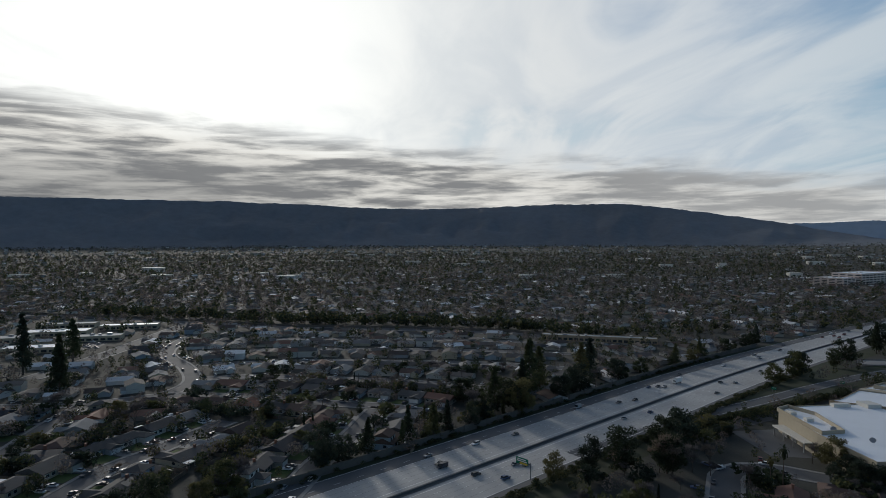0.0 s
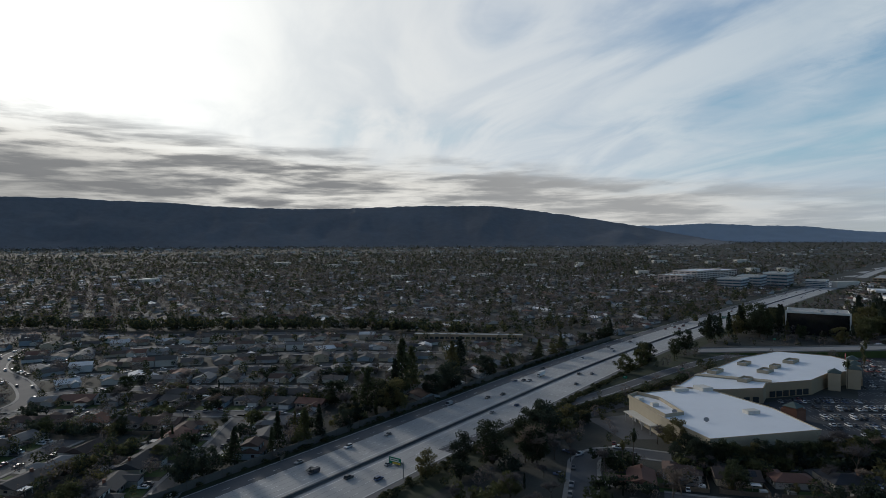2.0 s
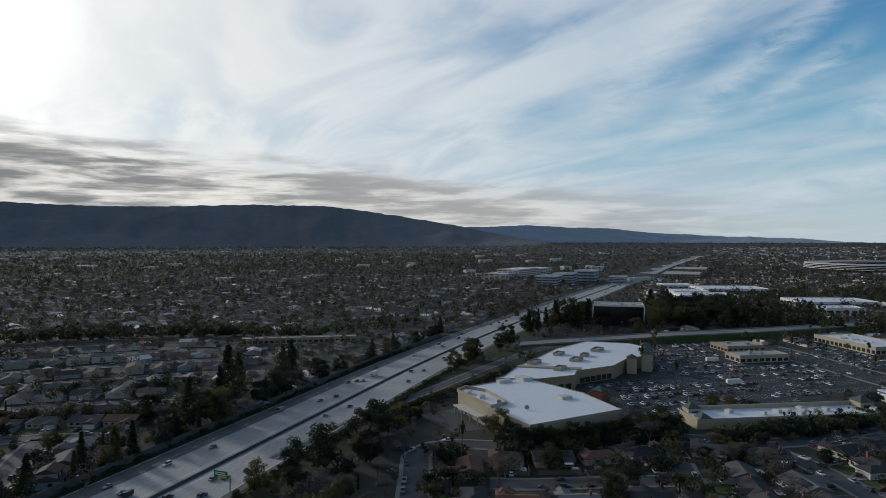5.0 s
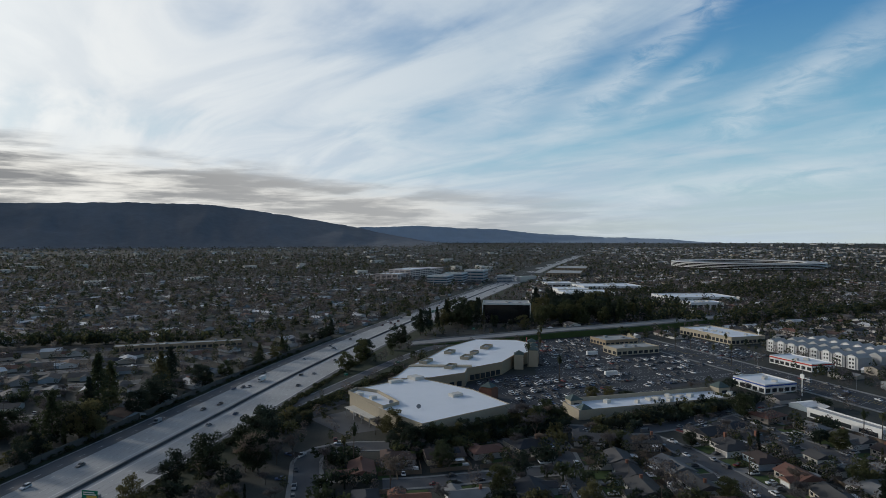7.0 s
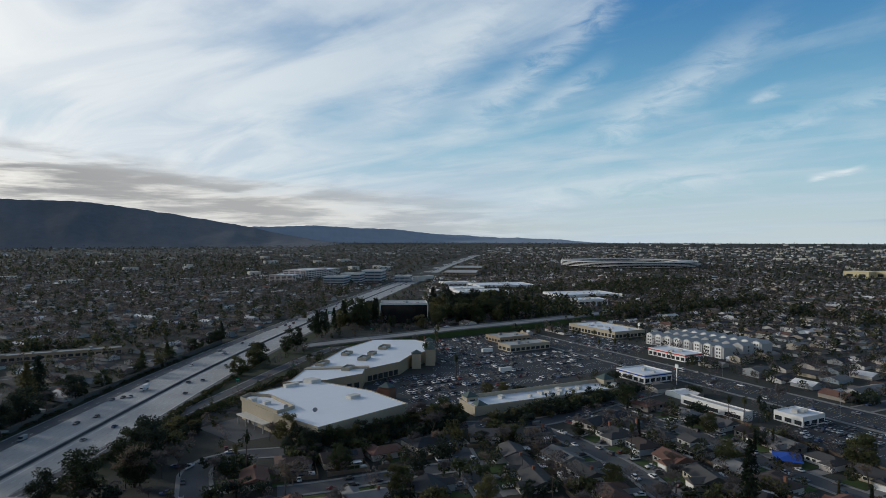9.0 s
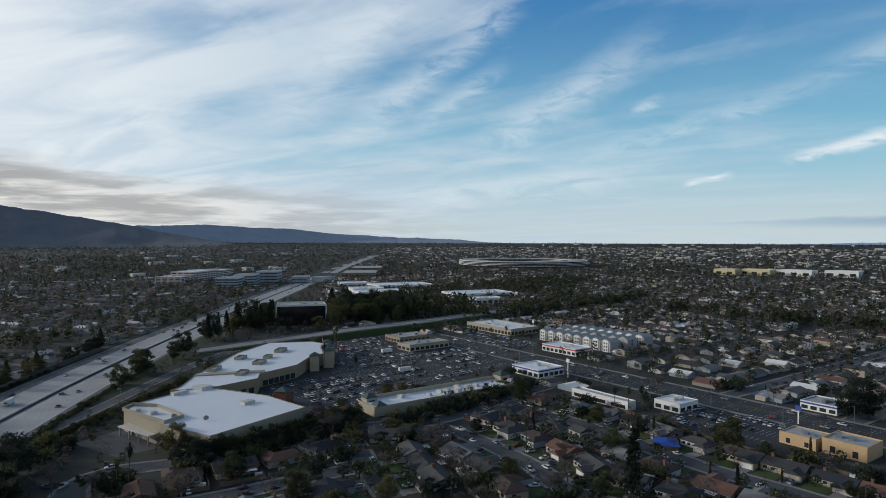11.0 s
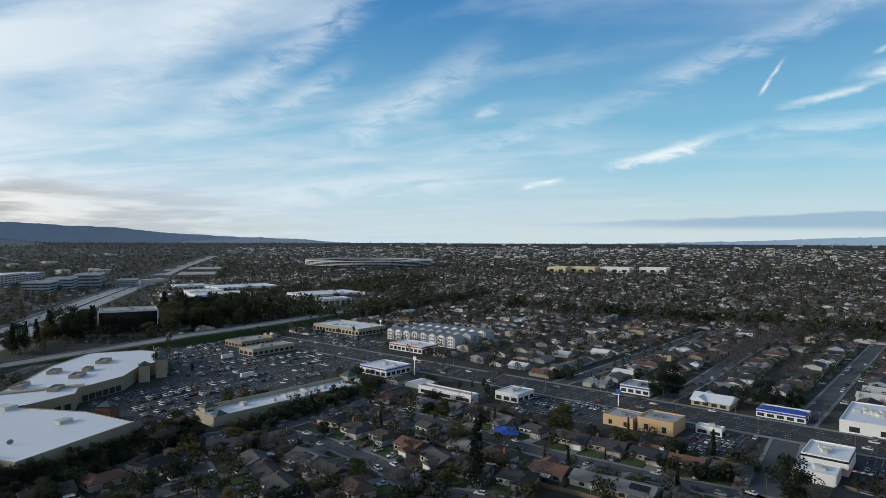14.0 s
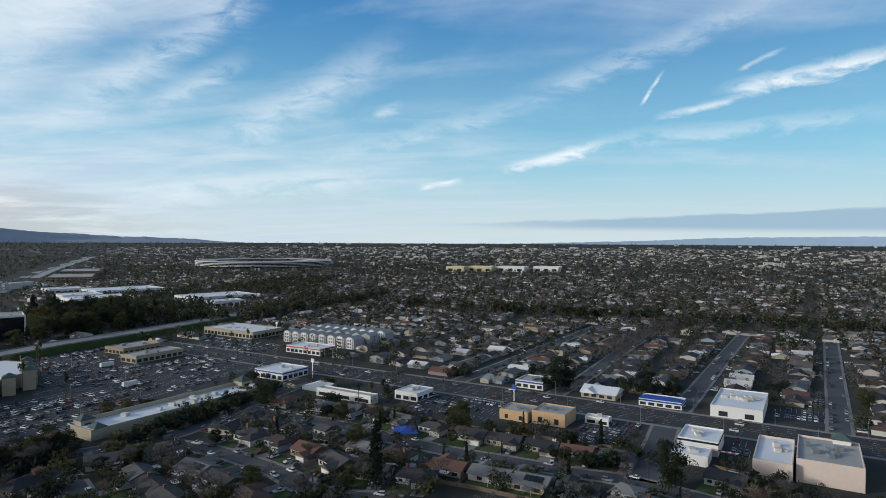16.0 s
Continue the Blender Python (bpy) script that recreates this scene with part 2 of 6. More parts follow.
m_leaf_far = material("far_leaves", (0.04, 0.05, 0.02), 0.8, 0.35, 0.3, palette=LEAVES, island=True, bump=0.0, through_light=0.45)
m_bare = material("bare_twigs", (0.12, 0.10, 0.09), 0.9, 0.25, 0.6, palette=BARE, bump=0.0, through_light=0.45)
m_bare_far = material("far_twigs", (0.12, 0.10, 0.09), 0.9, 0.25, 0.3, palette=BARE, island=True, bump=0.0, through_light=0.45)
m_grass = material("lawn", (0.055, 0.085, 0.028), 0.95, 0.35, 0.8, fine=4.0)
m_ivy = material("ivy_bank", (0.03, 0.038, 0.02), 0.95, 0.45, 0.6, fine=2.0)
m_white_roof = material("white_roof_membrane", (0.70, 0.725, 0.76), 0.6, 0.06, 0.15, bump=0.0)
m_grey_roof = material("grey_roof_membrane", (0.36, 0.36, 0.35), 0.8, 0.25, 0.2, bump=0.0)
m_cream = material("cream_stucco", (0.37, 0.325, 0.245), 0.85, 0.12, 0.5)
m_tan = material("tan_stucco", (0.30, 0.235, 0.16), 0.85, 0.14, 0.5)
m_ochre = material("ochre_stucco", (0.52, 0.36, 0.21), 0.85, 0.14, 0.5)
m_pinkw = material("pale_pink_stucco", (0.62, 0.52, 0.46), 0.85, 0.10, 0.5)
m_whitew = material("white_stucco", (0.68, 0.68, 0.66), 0.8, 0.10, 0.5)
m_greenroof = material("green_tile_roof", (0.075, 0.105, 0.10), 0.7, 0.2, 1.0)
m_blue = material("blue_sheet", (0.03, 0.09, 0.42), 0.5, 0.2, 1.0, bump=0.1)
m_bluepaint = material("blue_fascia", (0.03, 0.07, 0.30), 0.5, 0.1, 1.0, bump=0.0)
m_red = material("red_fascia", (0.42, 0.035, 0.03), 0.5, 0.1, 1.0, bump=0.0)
m_terra = material("terracotta_tile", (0.185, 0.085, 0.058), 0.8, 0.25, 1.0)
m_steel = material("galvanised_steel", (0.30, 0.31, 0.32), 0.5, 0.15, 2.0, 0.6, 0.0)
m_dark = material("dark_glass_curtain_wall", (0.012, 0.014, 0.017), 0.12, 0.2, 0.3, bump=0.0, spec=0.6)
m_teal = material("blue_green_curtain_glass", (0.04, 0.09, 0.13), 0.12, 0.2, 0.3, bump=0.0, spec=0.6)
m_sign = material("green_sign_sheet", (0.0, 0.16, 0.09), 0.5, 0.05, 1.0, bump=0.0)
m_yellow = material("yellow_panel", (0.56, 0.48, 0.28), 0.6, 0.08, 0.3, bump=0.0)
m_carpaint = material("car_paint", (0.5, 0.5, 0.5), 0.42, 0.03, 1.0, palette=CARS, bump=0.0, spec=0.5)
m_carfar = material("far_car_paint", (0.5, 0.5, 0.5), 0.5, 0.03, 1.0, palette=CARS, island=True, bump=0.0, spec=0.5)
m_tyre = material("tyre_rubber", (0.02, 0.02, 0.02), 0.9, 0.1, 4.0, bump=0.0)
# woodland lightened to blue-grey: distance haze is painted in here
m_hill = material("hazy_hill_woodland", (0.155, 0.165, 0.180), 1.0, 0.30, 0.010, bump=0.0, fine=0.02)
# pale blue is aerial haze put into the base colour
m_hill_far = material("hazy_distant_hill", (0.31, 0.37, 0.44), 1.0, 0.12, 0.002, bump=0.0, fine=0.01)
# the blue of these hills is haze over the bay, held in the colour
m_hill_bay = material("hazy_bay_hill", (0.30, 0.42, 0.55), 1.0, 0.10, 0.002, bump=0.0, fine=0.01)
m_town = material("grey_townhouse_stucco", (0.40, 0.40, 0.40), 0.85, 0.15, 0.5)
m_unit = material("pale_plant_housing", (0.56, 0.54, 0.49), 0.7, 0.15, 1.0, bump=0.0)
m_wood = material("fence_wood", (0.15, 0.115, 0.085), 0.9, 0.3, 1.5, palette=[(0.15, 0.115, 0.085), (0.12, 0.10, 0.09), (0.19, 0.15, 0.11)])
m_tileblock = material("sound_wall_block", (0.105, 0.096, 0.087), 0.9, 0.2, 0.8)
m_stripe = material("red_awning_stripe", (0.5, 0.06, 0.06), 0.7, 0.1, 1.0, bump=0.0)
m_seam = material("dark_seam", (0.16, 0.158, 0.155), 0.9, 0.3, 0.5, bump=0.0)
m_rim = material("alloy_rim", (0.35, 0.35, 0.36), 0.4, 0.1, 3.0, 0.7, 0.0)
m_exp = material("expressway_surface", (0.22, 0.22, 0.22), 0.85, 0.2, 0.3, bump=0.0, fine=1.2)

# ---- mesh helpers ----
rnd = random.Random(7)


class Build:
    """Collects vertices and faces of one part."""

    def __init__(self):
        self.v, self.f = [], []

    def poly(self, pts):
        k = len(self.v)
        self.v += [tuple(p) for p in pts]
        self.f.append(tuple(range(k, k + len(pts))))
        return self

    def box(self, x0, y0, z0, x1, y1, z1, top=1.0):
        """A box; top below 1 draws its upper face in."""
        cx, cy = (x0 + x1) / 2, (y0 + y1) / 2
        k = len(self.v)
        for z, s in ((z0, 1.0), (z1, top)):
            for x, y in ((x0, y0), (x1, y0), (x1, y1), (x0, y1)):
                self.v.append((cx + (x - cx) * s, cy + (y - cy) * s, z))
        self.f += [tuple(k + i for i in q) for q in ((3, 2, 1, 0), (4, 5, 6, 7), (0, 1, 5, 4), (1, 2, 6, 5), (2, 3, 7, 6), (3, 0, 4, 7))]
        return self

    def prism(self, pts, z0, z1):
        """An upright prism on an anticlockwise outline."""
        k, n = len(self.v), len(pts)
        self.v += [(x, y, z0) for x, y in pts] + [(x, y, z1) for x, y in pts]
        self.f += [tuple(range(k + n - 1, k - 1, -1)), tuple(range(k + n, k + 2 * n))]
        self.f += [(k + i, k + (i + 1) % n, k + n + (i + 1) % n, k + n + i) for i in range(n)]
        return self

    def tube(self, a, b, ra, rb, n=6):
        a, b = Vector(a), Vector(b)
        d = (b - a).normalized()
        u = d.orthogonal().normalized()
        w = d.cross(u)
        k = len(self.v)
        for p, r in ((a, ra), (b, rb)):
            for i in range(n):
                c = 2 * math.pi * i / n
                self.v.append(tuple(p + u * (r * math.cos(c)) + w * (r * math.sin(c))))
        self.f += [(k + i, k + (i + 1) % n, k + n + (i + 1) % n, k + n + i) for i in range(n)]
        self.f += [tuple(range(k + n, k + 2 * n)), tuple(range(k + n - 1, k - 1, -1))]
        return self

    def mesh(self, name, *mats):
        me = bpy.data.meshes.new(name)
        me.from_pydata(self.v, [], self.f)
        for m in mats:
            me.materials.append(m)
        me.update()
        return me


def part(name, b, mat, parent=None, label="", at=None):
    ob = new(name, b.mesh(name, mat))
    ob.parent = parent
    if at is not None:
        ob.matrix_basis = at
    if label:
        tagged(ob, label)
    return ob


def thing(name, label, category, at=None, group="", kind=""):
    ob = new(name)
    ob.empty_display_size = 0.5
    if at is not None:
        ob.matrix_basis = at
    return tagged(ob, label, category, group, kind)


def setting(name, b, mat, label, category):
    return tagged(part(name, b, mat), label, category, kind="structure")


def stuff(name, b, mats, label, category):
    ob = new(name, b.mesh(name, *mats))
    return tagged(ob, label, category, kind="stuff")


def smooth_line(pts, step=20.0):
    """Points along a Catmull-Rom line."""
    out = []
    P = [Vector(p) for p in pts]
    P = [2 * P[0] - P[1]] + P + [2 * P[-1] - P[-2]]
    for i in range(1, len(P) - 2):
        n = max(1, int((P[i + 1] - P[i]).length / step))
        for k in range(n):
            t = k / n
            out.append(0.5 * (2 * P[i] + (P[i + 1] - P[i - 1]) * t + (2 * P[i - 1] - 5 * P[i] + 4 * P[i + 1] - P[i + 2]) * t * t
                              + (3 * P[i] - P[i - 1] - 3 * P[i + 1] + P[i + 2]) * t ** 3))
    out.append(P[-2])
    return out


def normals(line):
    """The right-hand normal at each point of a plan line."""
    out = []
    for i in range(len(line)):
        d = line[min(i + 1, len(line) - 1)] - line[max(i - 1, 0)]
        d = Vector((d[0], d[1])).normalized()
        out.append(Vector((d.y, -d.x)))
    return out


def ribbon(b, line, lo, hi, z, thick=0.0, rise=None):
    """A strip from lo to hi metres right of a line; thick makes it a solid kerb or wall standing on the ground."""
    nn = normals(line)
    k = len(b.v)
    m = 4 if thick else 2
    for i, (p, n) in enumerate(zip(line, nn)):
        h = z + land(p[0], p[1]) + (rise[i] if rise else 0.0)
        a, c = Vector((p[0], p[1])) + n * lo, Vector((p[0], p[1])) + n * hi
        b.v += [(a.x, a.y, h), (c.x, c.y, h)]
        if thick:
            b.v += [(c.x, c.y, h - thick), (a.x, a.y, h - thick)]
    for i in range(len(line) - 1):
        s, t = k + i * m, k + (i + 1) * m
        if thick:
            for q in range(4):
                r = (q + 1) % 4
                b.f.append((s + q, t + q, t + r, s + r))
        else:
            b.f.append((s, s + 1, t + 1, t))
    if thick:
        b.f += [(k, k + 1, k + 2, k + 3), (t + 3, t + 2, t + 1, t)]
    return b


def land(x, y):
    """The height of the ground: a plain that rises far off."""
    r = math.hypot(x, y)
    s = min(1.0, max(0.0, (r - 1700.0) / 3100.0))
    return 77.0 * s ** 1.35


def inside(p, poly):
    c = False
    for i in range(len(poly)):
        (x0, y0), (x1, y1) = poly[i - 1], poly[i]
        if (y0 > p[1]) != (y1 > p[1]) and p[0] < (x1 - x0) * (p[1] - y0) / (y1 - y0) + x0:
            c = not c
    return c


taken = {}


def take(x, y, r):
    for i in range(int((x - r) // 10), int((x + r) // 10) + 1):
        for j in range(int((y - r) // 10), int((y + r) // 10) + 1):
            taken.setdefault((i, j), []).append((x, y, r))


def free(x, y, r):
    for i in range(int((x - r) // 10), int((x + r) // 10) + 1):
        for j in range(int((y - r) // 10), int((y + r) // 10) + 1):
            for a, c, q in taken.get((i, j), ()):
                if (a - x) ** 2 + (c - y) ** 2 < (q + r) ** 2:
                    return False
    return True


def take_line(line, w):
    for i in range(len(line) - 1):
        a, b = line[i], line[i + 1]
        n = max(1, int((b - a).length / (w * 0.8)))
        for k in range(n):
            p = a + (b - a) * (k / n)
            take(p[0], p[1], w)


def take_poly(poly, r=6.0):
    xs, ys = [p[0] for p in poly], [p[1] for p in poly]
    x = min(xs)
    while x <= max(xs):
        y = min(ys)
        while y <= max(ys):
            if inside((x, y), poly):
                take(x, y, r)
            y += r
        x += r


# ---- ground, hills, bay ----
b = Build()
RINGS = [0, 60, 140, 220, 300, 400, 520, 700, 950, 1300, 1700, 1900, 2100, 2300, 2500, 2700, 2950, 3200, 3450, 3700, 4000, 4300, 4600, 4850]
SEG = 96
for r in RINGS:
    for i in range(SEG):
        a = 2 * math.pi * i / SEG
        b.v.append((r * math.sin(a), r * math.cos(a), land(r, 0)))
for k in range(len(RINGS) - 1):
    for i in range(SEG):
        j = (i + 1) % SEG
        b.f.append((k * SEG + i, (k + 1) * SEG + i, (k + 1) * SEG + j, k * SEG + j))
setting("ground", b, m_ground, "wide suburban plain of dark soil and dry grass", "ground")


def ridge(name, peaks, r0, r1, mat, label, rough):
    """A line of hills: peaks are degrees of bearing and degrees of height seen from the middle of the plain."""
    b = Build()
    az = [p[0] for p in peaks]
    n = 380
    rows = 14
    for i in range(n + 1):
        a = az[0] + (az[-1] - az[0]) * i / n
        h = float(np.interp(a, az, [p[1] for p in peaks]))
        h += rough * (noise.fractal(Vector((a * 0.55, 0.3, 1.0)), 1.0, 2.0, 5) + 0.5 * noise.fractal(Vector((a * 3.0, 4.3, 1.0)), 1.0, 2.0, 4))
        top = EYE + r1 * math.tan(radians(h))
        for k in range(rows + 1):
            s = k / rows
            r = r0 + (r1 - r0) * s
            base = land(0, r0) - 6
            fold = noise.fractal(Vector((a * 0.35, s * 3.0, 7.0)), 1.0, 2.0, 5) * 0.20 * s * (1 - s) * 2.5
            z = base + (top - base) * max(0.0, min(1.0, s ** 1.25 + fold))
            if k == rows:
                z = top
            b.v.append((r * math.sin(radians(a)), r * math.cos(radians(a)), z))
    for i in range(n):
        for k in range(rows):
            p = i * (rows + 1) + k
            b.f.append((p, p + 1, p + rows + 2, p + rows + 1))
    ob = setting(name, b, mat, label, "hills")
    for q in ob.data.polygons:
        q.use_smooth = True
    return ob


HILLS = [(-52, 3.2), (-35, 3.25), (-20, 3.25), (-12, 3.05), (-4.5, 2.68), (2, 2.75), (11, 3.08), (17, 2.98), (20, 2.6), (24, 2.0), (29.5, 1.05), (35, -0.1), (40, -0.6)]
ridge("wooded_hills", HILLS, 3900, 4700, m_hill, "long dark wooded ridge under low cloud, tinted blue-grey for haze", 0.07)
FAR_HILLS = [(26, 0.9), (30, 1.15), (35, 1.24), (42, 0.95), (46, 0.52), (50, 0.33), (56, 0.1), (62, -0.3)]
ridge("distant_hills", FAR_HILLS, 4720, 4860, m_hill_far, "distant mountain range with pale blue haze in its colour", 0.05)
BAY_HILLS = [(84, -0.3), (96, 0.05), (104, 0.35), (112, 0.45), (125, 0.5), (140, 0.4)]
ridge("bay_hills", BAY_HILLS, 4840, 4880, m_hill_bay, "faint hills across the bay coloured as blue haze", 0.05)

# ---- freeway ----
AXIS = smooth_line([(-300, -30), (-127, 136), (-18, 238), (92, 341), (199, 440), (310, 534), (428, 628), (560, 730), (790, 905), (1041, 1092), (1477, 1421), (1800, 1640), (2300, 1960)], 24.0)
b = Build()
ribbon(b, AXIS, -34, 28, 0.05)
setting("freeway", b, m_shoulder, "wide grey freeway with asphalt shoulders", "road")
for nm, lo, hi in (("freeway_lanes_west", -22.3, -1.9), ("freeway_lanes_east", 1.9, 24.5)):
    setting(nm, ribbon(Build(), AXIS, lo, hi, 0.09), m_concrete, "pale worn concrete traffic lanes", "road")
setting("median_barrier", ribbon(Build(), AXIS, -0.35, 0.35, 0.95, 0.95), m_shoulder, "concrete median barrier along the freeway", "barrier")
sound_wall = setting("sound_wall", ribbon(Build(), AXIS[:34], -38.5, -38.0, 3.4, 3.5), m_tileblock, "long brown block sound wall beside the freeway", "wall")
setting("freeway_verge", ribbon(Build(), AXIS, -38, -34, 0.04), m_ivy, "dark planted verge below the sound wall", "verge")
setting("freeway_bank", ribbon(Build(), AXIS, 28, 44, 0.03), m_ivy, "dark ivy bank beside the freeway", "verge")
b = Build()
for off in (-33.2, -22.6, -4.3, 4.3, 24.2):
    ribbon(b, AXIS, off - 0.14, off + 0.14, 0.11)
for off in (-26.4, -18.9, -15.3, -11.7, -8.1, 8.1, 11.8, 15.5, 19.6):
    for i in range(5, 60):
        seg = AXIS[i:i + 2]
        d = (seg[1] - seg[0]).normalized()
        for k in (0, 12):
            ribbon(b, [seg[0] + d * k, seg[0] + d * (k + 3.6)], off - 0.09, off + 0.09, 0.11)
stuff("lane_markings", b, (m_paint,), "worn white lane lines on the freeway", "road marking")
b = Build()
for off in (-18.75, -15.15, -11.55, -7.95, -1.9, 1.9, 8.25, 11.95, 15.65, 19.75):
    ribbon(b, AXIS[4:48], off, off + 0.12, 0.10)
stuff("pavement_seams", b, (m_seam,), "dark joints along the lanes", "road marking")
post = Build().box(-0.45, -0.45, -0.1, 0.45, 0.45, 3.7).mesh("pilaster", m_tileblock)
for i in range(4, 33):
    n = normals(AXIS)[i]
    for k in range(3):
        p = AXIS[i] + (AXIS[i + 1] - AXIS[i]) * (k / 3) + n * -38.25
        o = new("pilaster", post)
        o.parent = sound_wall
        o.matrix_basis = pose(p.x, p.y, 0, 0, 0, math.degrees(math.atan2(n.y, n.x)))
take_line(AXIS, 40.0)

# exit ramp and the expressway on its bank
RAMP = smooth_line([(60, 283), (137, 341), (190, 374), (252, 414), (318, 452), (367, 470), (430, 470)], 12.0)
setting("exit_ramp", ribbon(Build(), RAMP, -5.5, 5.5, 0.10), m_street, "asphalt exit ramp leaving the freeway", "road")
b = Build()
ribbon(b, RAMP, -4.6, -4.4, 0.13), ribbon(b, RAMP, 4.4, 4.6, 0.13)
stuff("ramp_lines", b, (m_paint,), "white edge lines on the ramp", "road marking")
CROSS = smooth_line([(330, 492), (380, 474), (440, 452), (516, 432), (580, 418), (690, 402), (760, 392), (900, 360), (1100, 330)], 16.0)
rise = [6.0 * min(1.0, i / 8.0) for i in range(len(CROSS))]
setting("expressway_bank", ribbon(Build(), CROSS, -14, 14, -0.3, 6.4, rise), m_grass, "green bank carrying the expressway", "embankment")
setting("expressway", ribbon(Build(), CROSS, -11.5, 11.5, 0.05, 0.3, rise), m_exp, "raised expressway curving past the shopping centre", "road")
for nm, o in (("parapet_near", 11.5), ("parapet_far", -11.9)):
    setting(nm, ribbon(Build(), CROSS, o, o + 0.4, 1.0, 1.0, rise), m_pave, "low concrete parapet of the expressway", "barrier")
setting("ramp_bank_near", ribbon(Build(), RAMP, 5.5, 16.0, 0.05), m_ivy, "dark ivy bank beside the exit ramp", "verge")
setting("ramp_bank_far", ribbon(Build(), RAMP[6:], -22.0, -5.5, 0.045), m_ivy, "dark planted ground between ramp and freeway", "verge")
take_line(RAMP, 9.0), take_line(CROSS, 20.0)

# boulevard and its frame: U away from the camera, V along it
U, V = Vector((0.940, -0.342)), Vector((0.342, 0.940))


def uv(u, v):
    return U * u + V * v


BLVD = [uv(365.5, v) for v in range(-160, 560, 20)]
setting("boulevard", ribbon(Build(), BLVD, -15.5, 15.5, 0.05), m_asphalt, "six-lane asphalt boulevard between shops", "road")
for nm, o in (("boulevard_walk_near", -18.5), ("boulevard_walk_far", 15.5)):
    setting(nm, ribbon(Build(), BLVD, o, o + 3.0, 0.17, 0.17), m_pave, "concrete pavement with kerb along the boulevard", "pavement")
b = Build()
for o in (-1.6, 1.6):
    ribbon(b, BLVD, o - 0.09, o + 0.09, 0.08)
stuff("centre_lines", b, (m_yellowpaint,), "double yellow centre lines of the boulevard", "road marking")
b = Build()
for o in (-12, -8.4, -5.0, 5.0, 8.4, 12):
    for v in range(-150, 540, 12):
        ribbon(b, [uv(365.5, v), uv(365.5, v + 4)], o - 0.08, o + 0.08, 0.08)
stuff("boulevard_dashes", b, (m_paint,), "white lane dashes on the boulevard", "road marking")
take_line([Vector((p[0], p[1])) for p in BLVD], 19.0)

# ---- shops and offices ----


def ccw(pts):
    a = sum(pts[i - 1][0] * pts[i][1] - pts[i][0] * pts[i - 1][1] for i in range(len(pts)))
    return [Vector((p[0], p[1])) for p in (pts if a > 0 else pts[::-1])]


def rect(cx, cy, w, d, deg):
    """Outline of a box w wide and d deep, its width turned deg from the x axis."""
    c, s = math.cos(radians(deg)), math.sin(radians(deg))
    return [Vector((cx + x * c - y * s, cy + x * s + y * c)) for x, y in ((-w / 2, -d / 2), (w / 2, -d / 2), (w / 2, d / 2), (-w / 2, d / 2))]


def inset(pts, m):
    """The outline drawn in by m metres."""
    out = []
    n = len(pts)
    for i in range(n):
        a, p, c = pts[i - 1], pts[i], pts[(i + 1) % n]
        d0, d1 = (p - a).normalized(), (c - p).normalized()
        n0, n1 = Vector((-d0.y, d0.x)), Vector((-d1.y, d1.x))
        k = 1 + n0.dot(n1)
        out.append(p + (n0 + n1) * (m / max(0.4, k)))
    return out


def wall_box(b, a, c, out, lo, hi, z0, z1):
    """A thin slab on the wall from a to c, proud by out, between the shares lo and hi of its length."""
    d = c - a
    n = Vector((d.y, -d.x)).normalized() * out
    p, q = a + d * lo, a + d * hi
    b.prism([p + n, q + n, q + n * -0.5, p + n * -0.5], z0, z1)
    return b


def flat_building(name, label, category, pts, h, wall, roof, parapet=0.9, storeys=1, glass=(), bay=5.0, units=3, band=None, cap=None, glassmat=None, z=None, seed=0, mull=0.7):
    """A flat-roofed block on an outline: walls, roof sheet, parapet, glazing on the edges named, and plant on the roof."""
    r = random.Random(seed + int(h * 10) + int(pts[0][0]))
    pts = ccw(pts)
    c = sum(pts, Vector((0, 0))) / len(pts)
    g = land(c.x, c.y) if z is None else z
    root = thing(name, label, category, pose(c.x, c.y, g))
    L = [p - c for p in pts]
    part("wall", Build().prism(L, -0.3, h), wall, root)
    part("roof", Build().prism(inset(L, 0.4), h, h + 0.12), roof, root, "flat roof sheet")
    inn = inset(L, 0.4)
    n = len(L)
    for i in range(n):
        j = (i + 1) % n
        part("parapet", Build().prism([L[i], L[j], inn[j], inn[i]], h + 0.004, h + parapet), cap or wall, root)
    if band:
        b = Build()
        for i in range(n):
            wall_box(b, L[i], L[(i + 1) % n], 0.12, 0.0, 1.0, h - 0.8, h + 0.1)
        part("fascia", b, band, root)
    for e in glass:
        a, d = L[e], L[(e + 1) % n]
        k = max(1, int((d - a).length / bay))
        sh = h / storeys
        for s in range(storeys):
            for i in range(k):
                b = Build()
                wall_box(b, a, d, 0.06, (i + (1 - mull) / 2) / k, (i + (1 + mull) / 2) / k, s * sh + sh * 0.16, s * sh + sh * 0.62)
                part("window", b, glassmat or m_glass, root)
    for i in range(units):
        w, e, u = r.uniform(1.8, 4.5), r.uniform(1.8, 3.5), r.uniform(1.0, 1.9)
        for k in range(8):
            p = Vector((0, 0))
            ws = [r.random() for q in L]
            for q, s in zip(L, ws):
                p = p + q * (s / sum(ws))
            if inside(p, inset(L, 3.0)):
                break
        part("rooftop_unit", Build().box(p.x - w / 2, p.y - e / 2, h + 0.12, p.x + w / 2, p.y + e / 2, h + 0.12 + u), m_unit if roof is m_white_roof else m_steel, root, "boxy rooftop air handling unit")
    take_poly([(p.x, p.y) for p in inset(pts, -5)], 5.0)
    return root


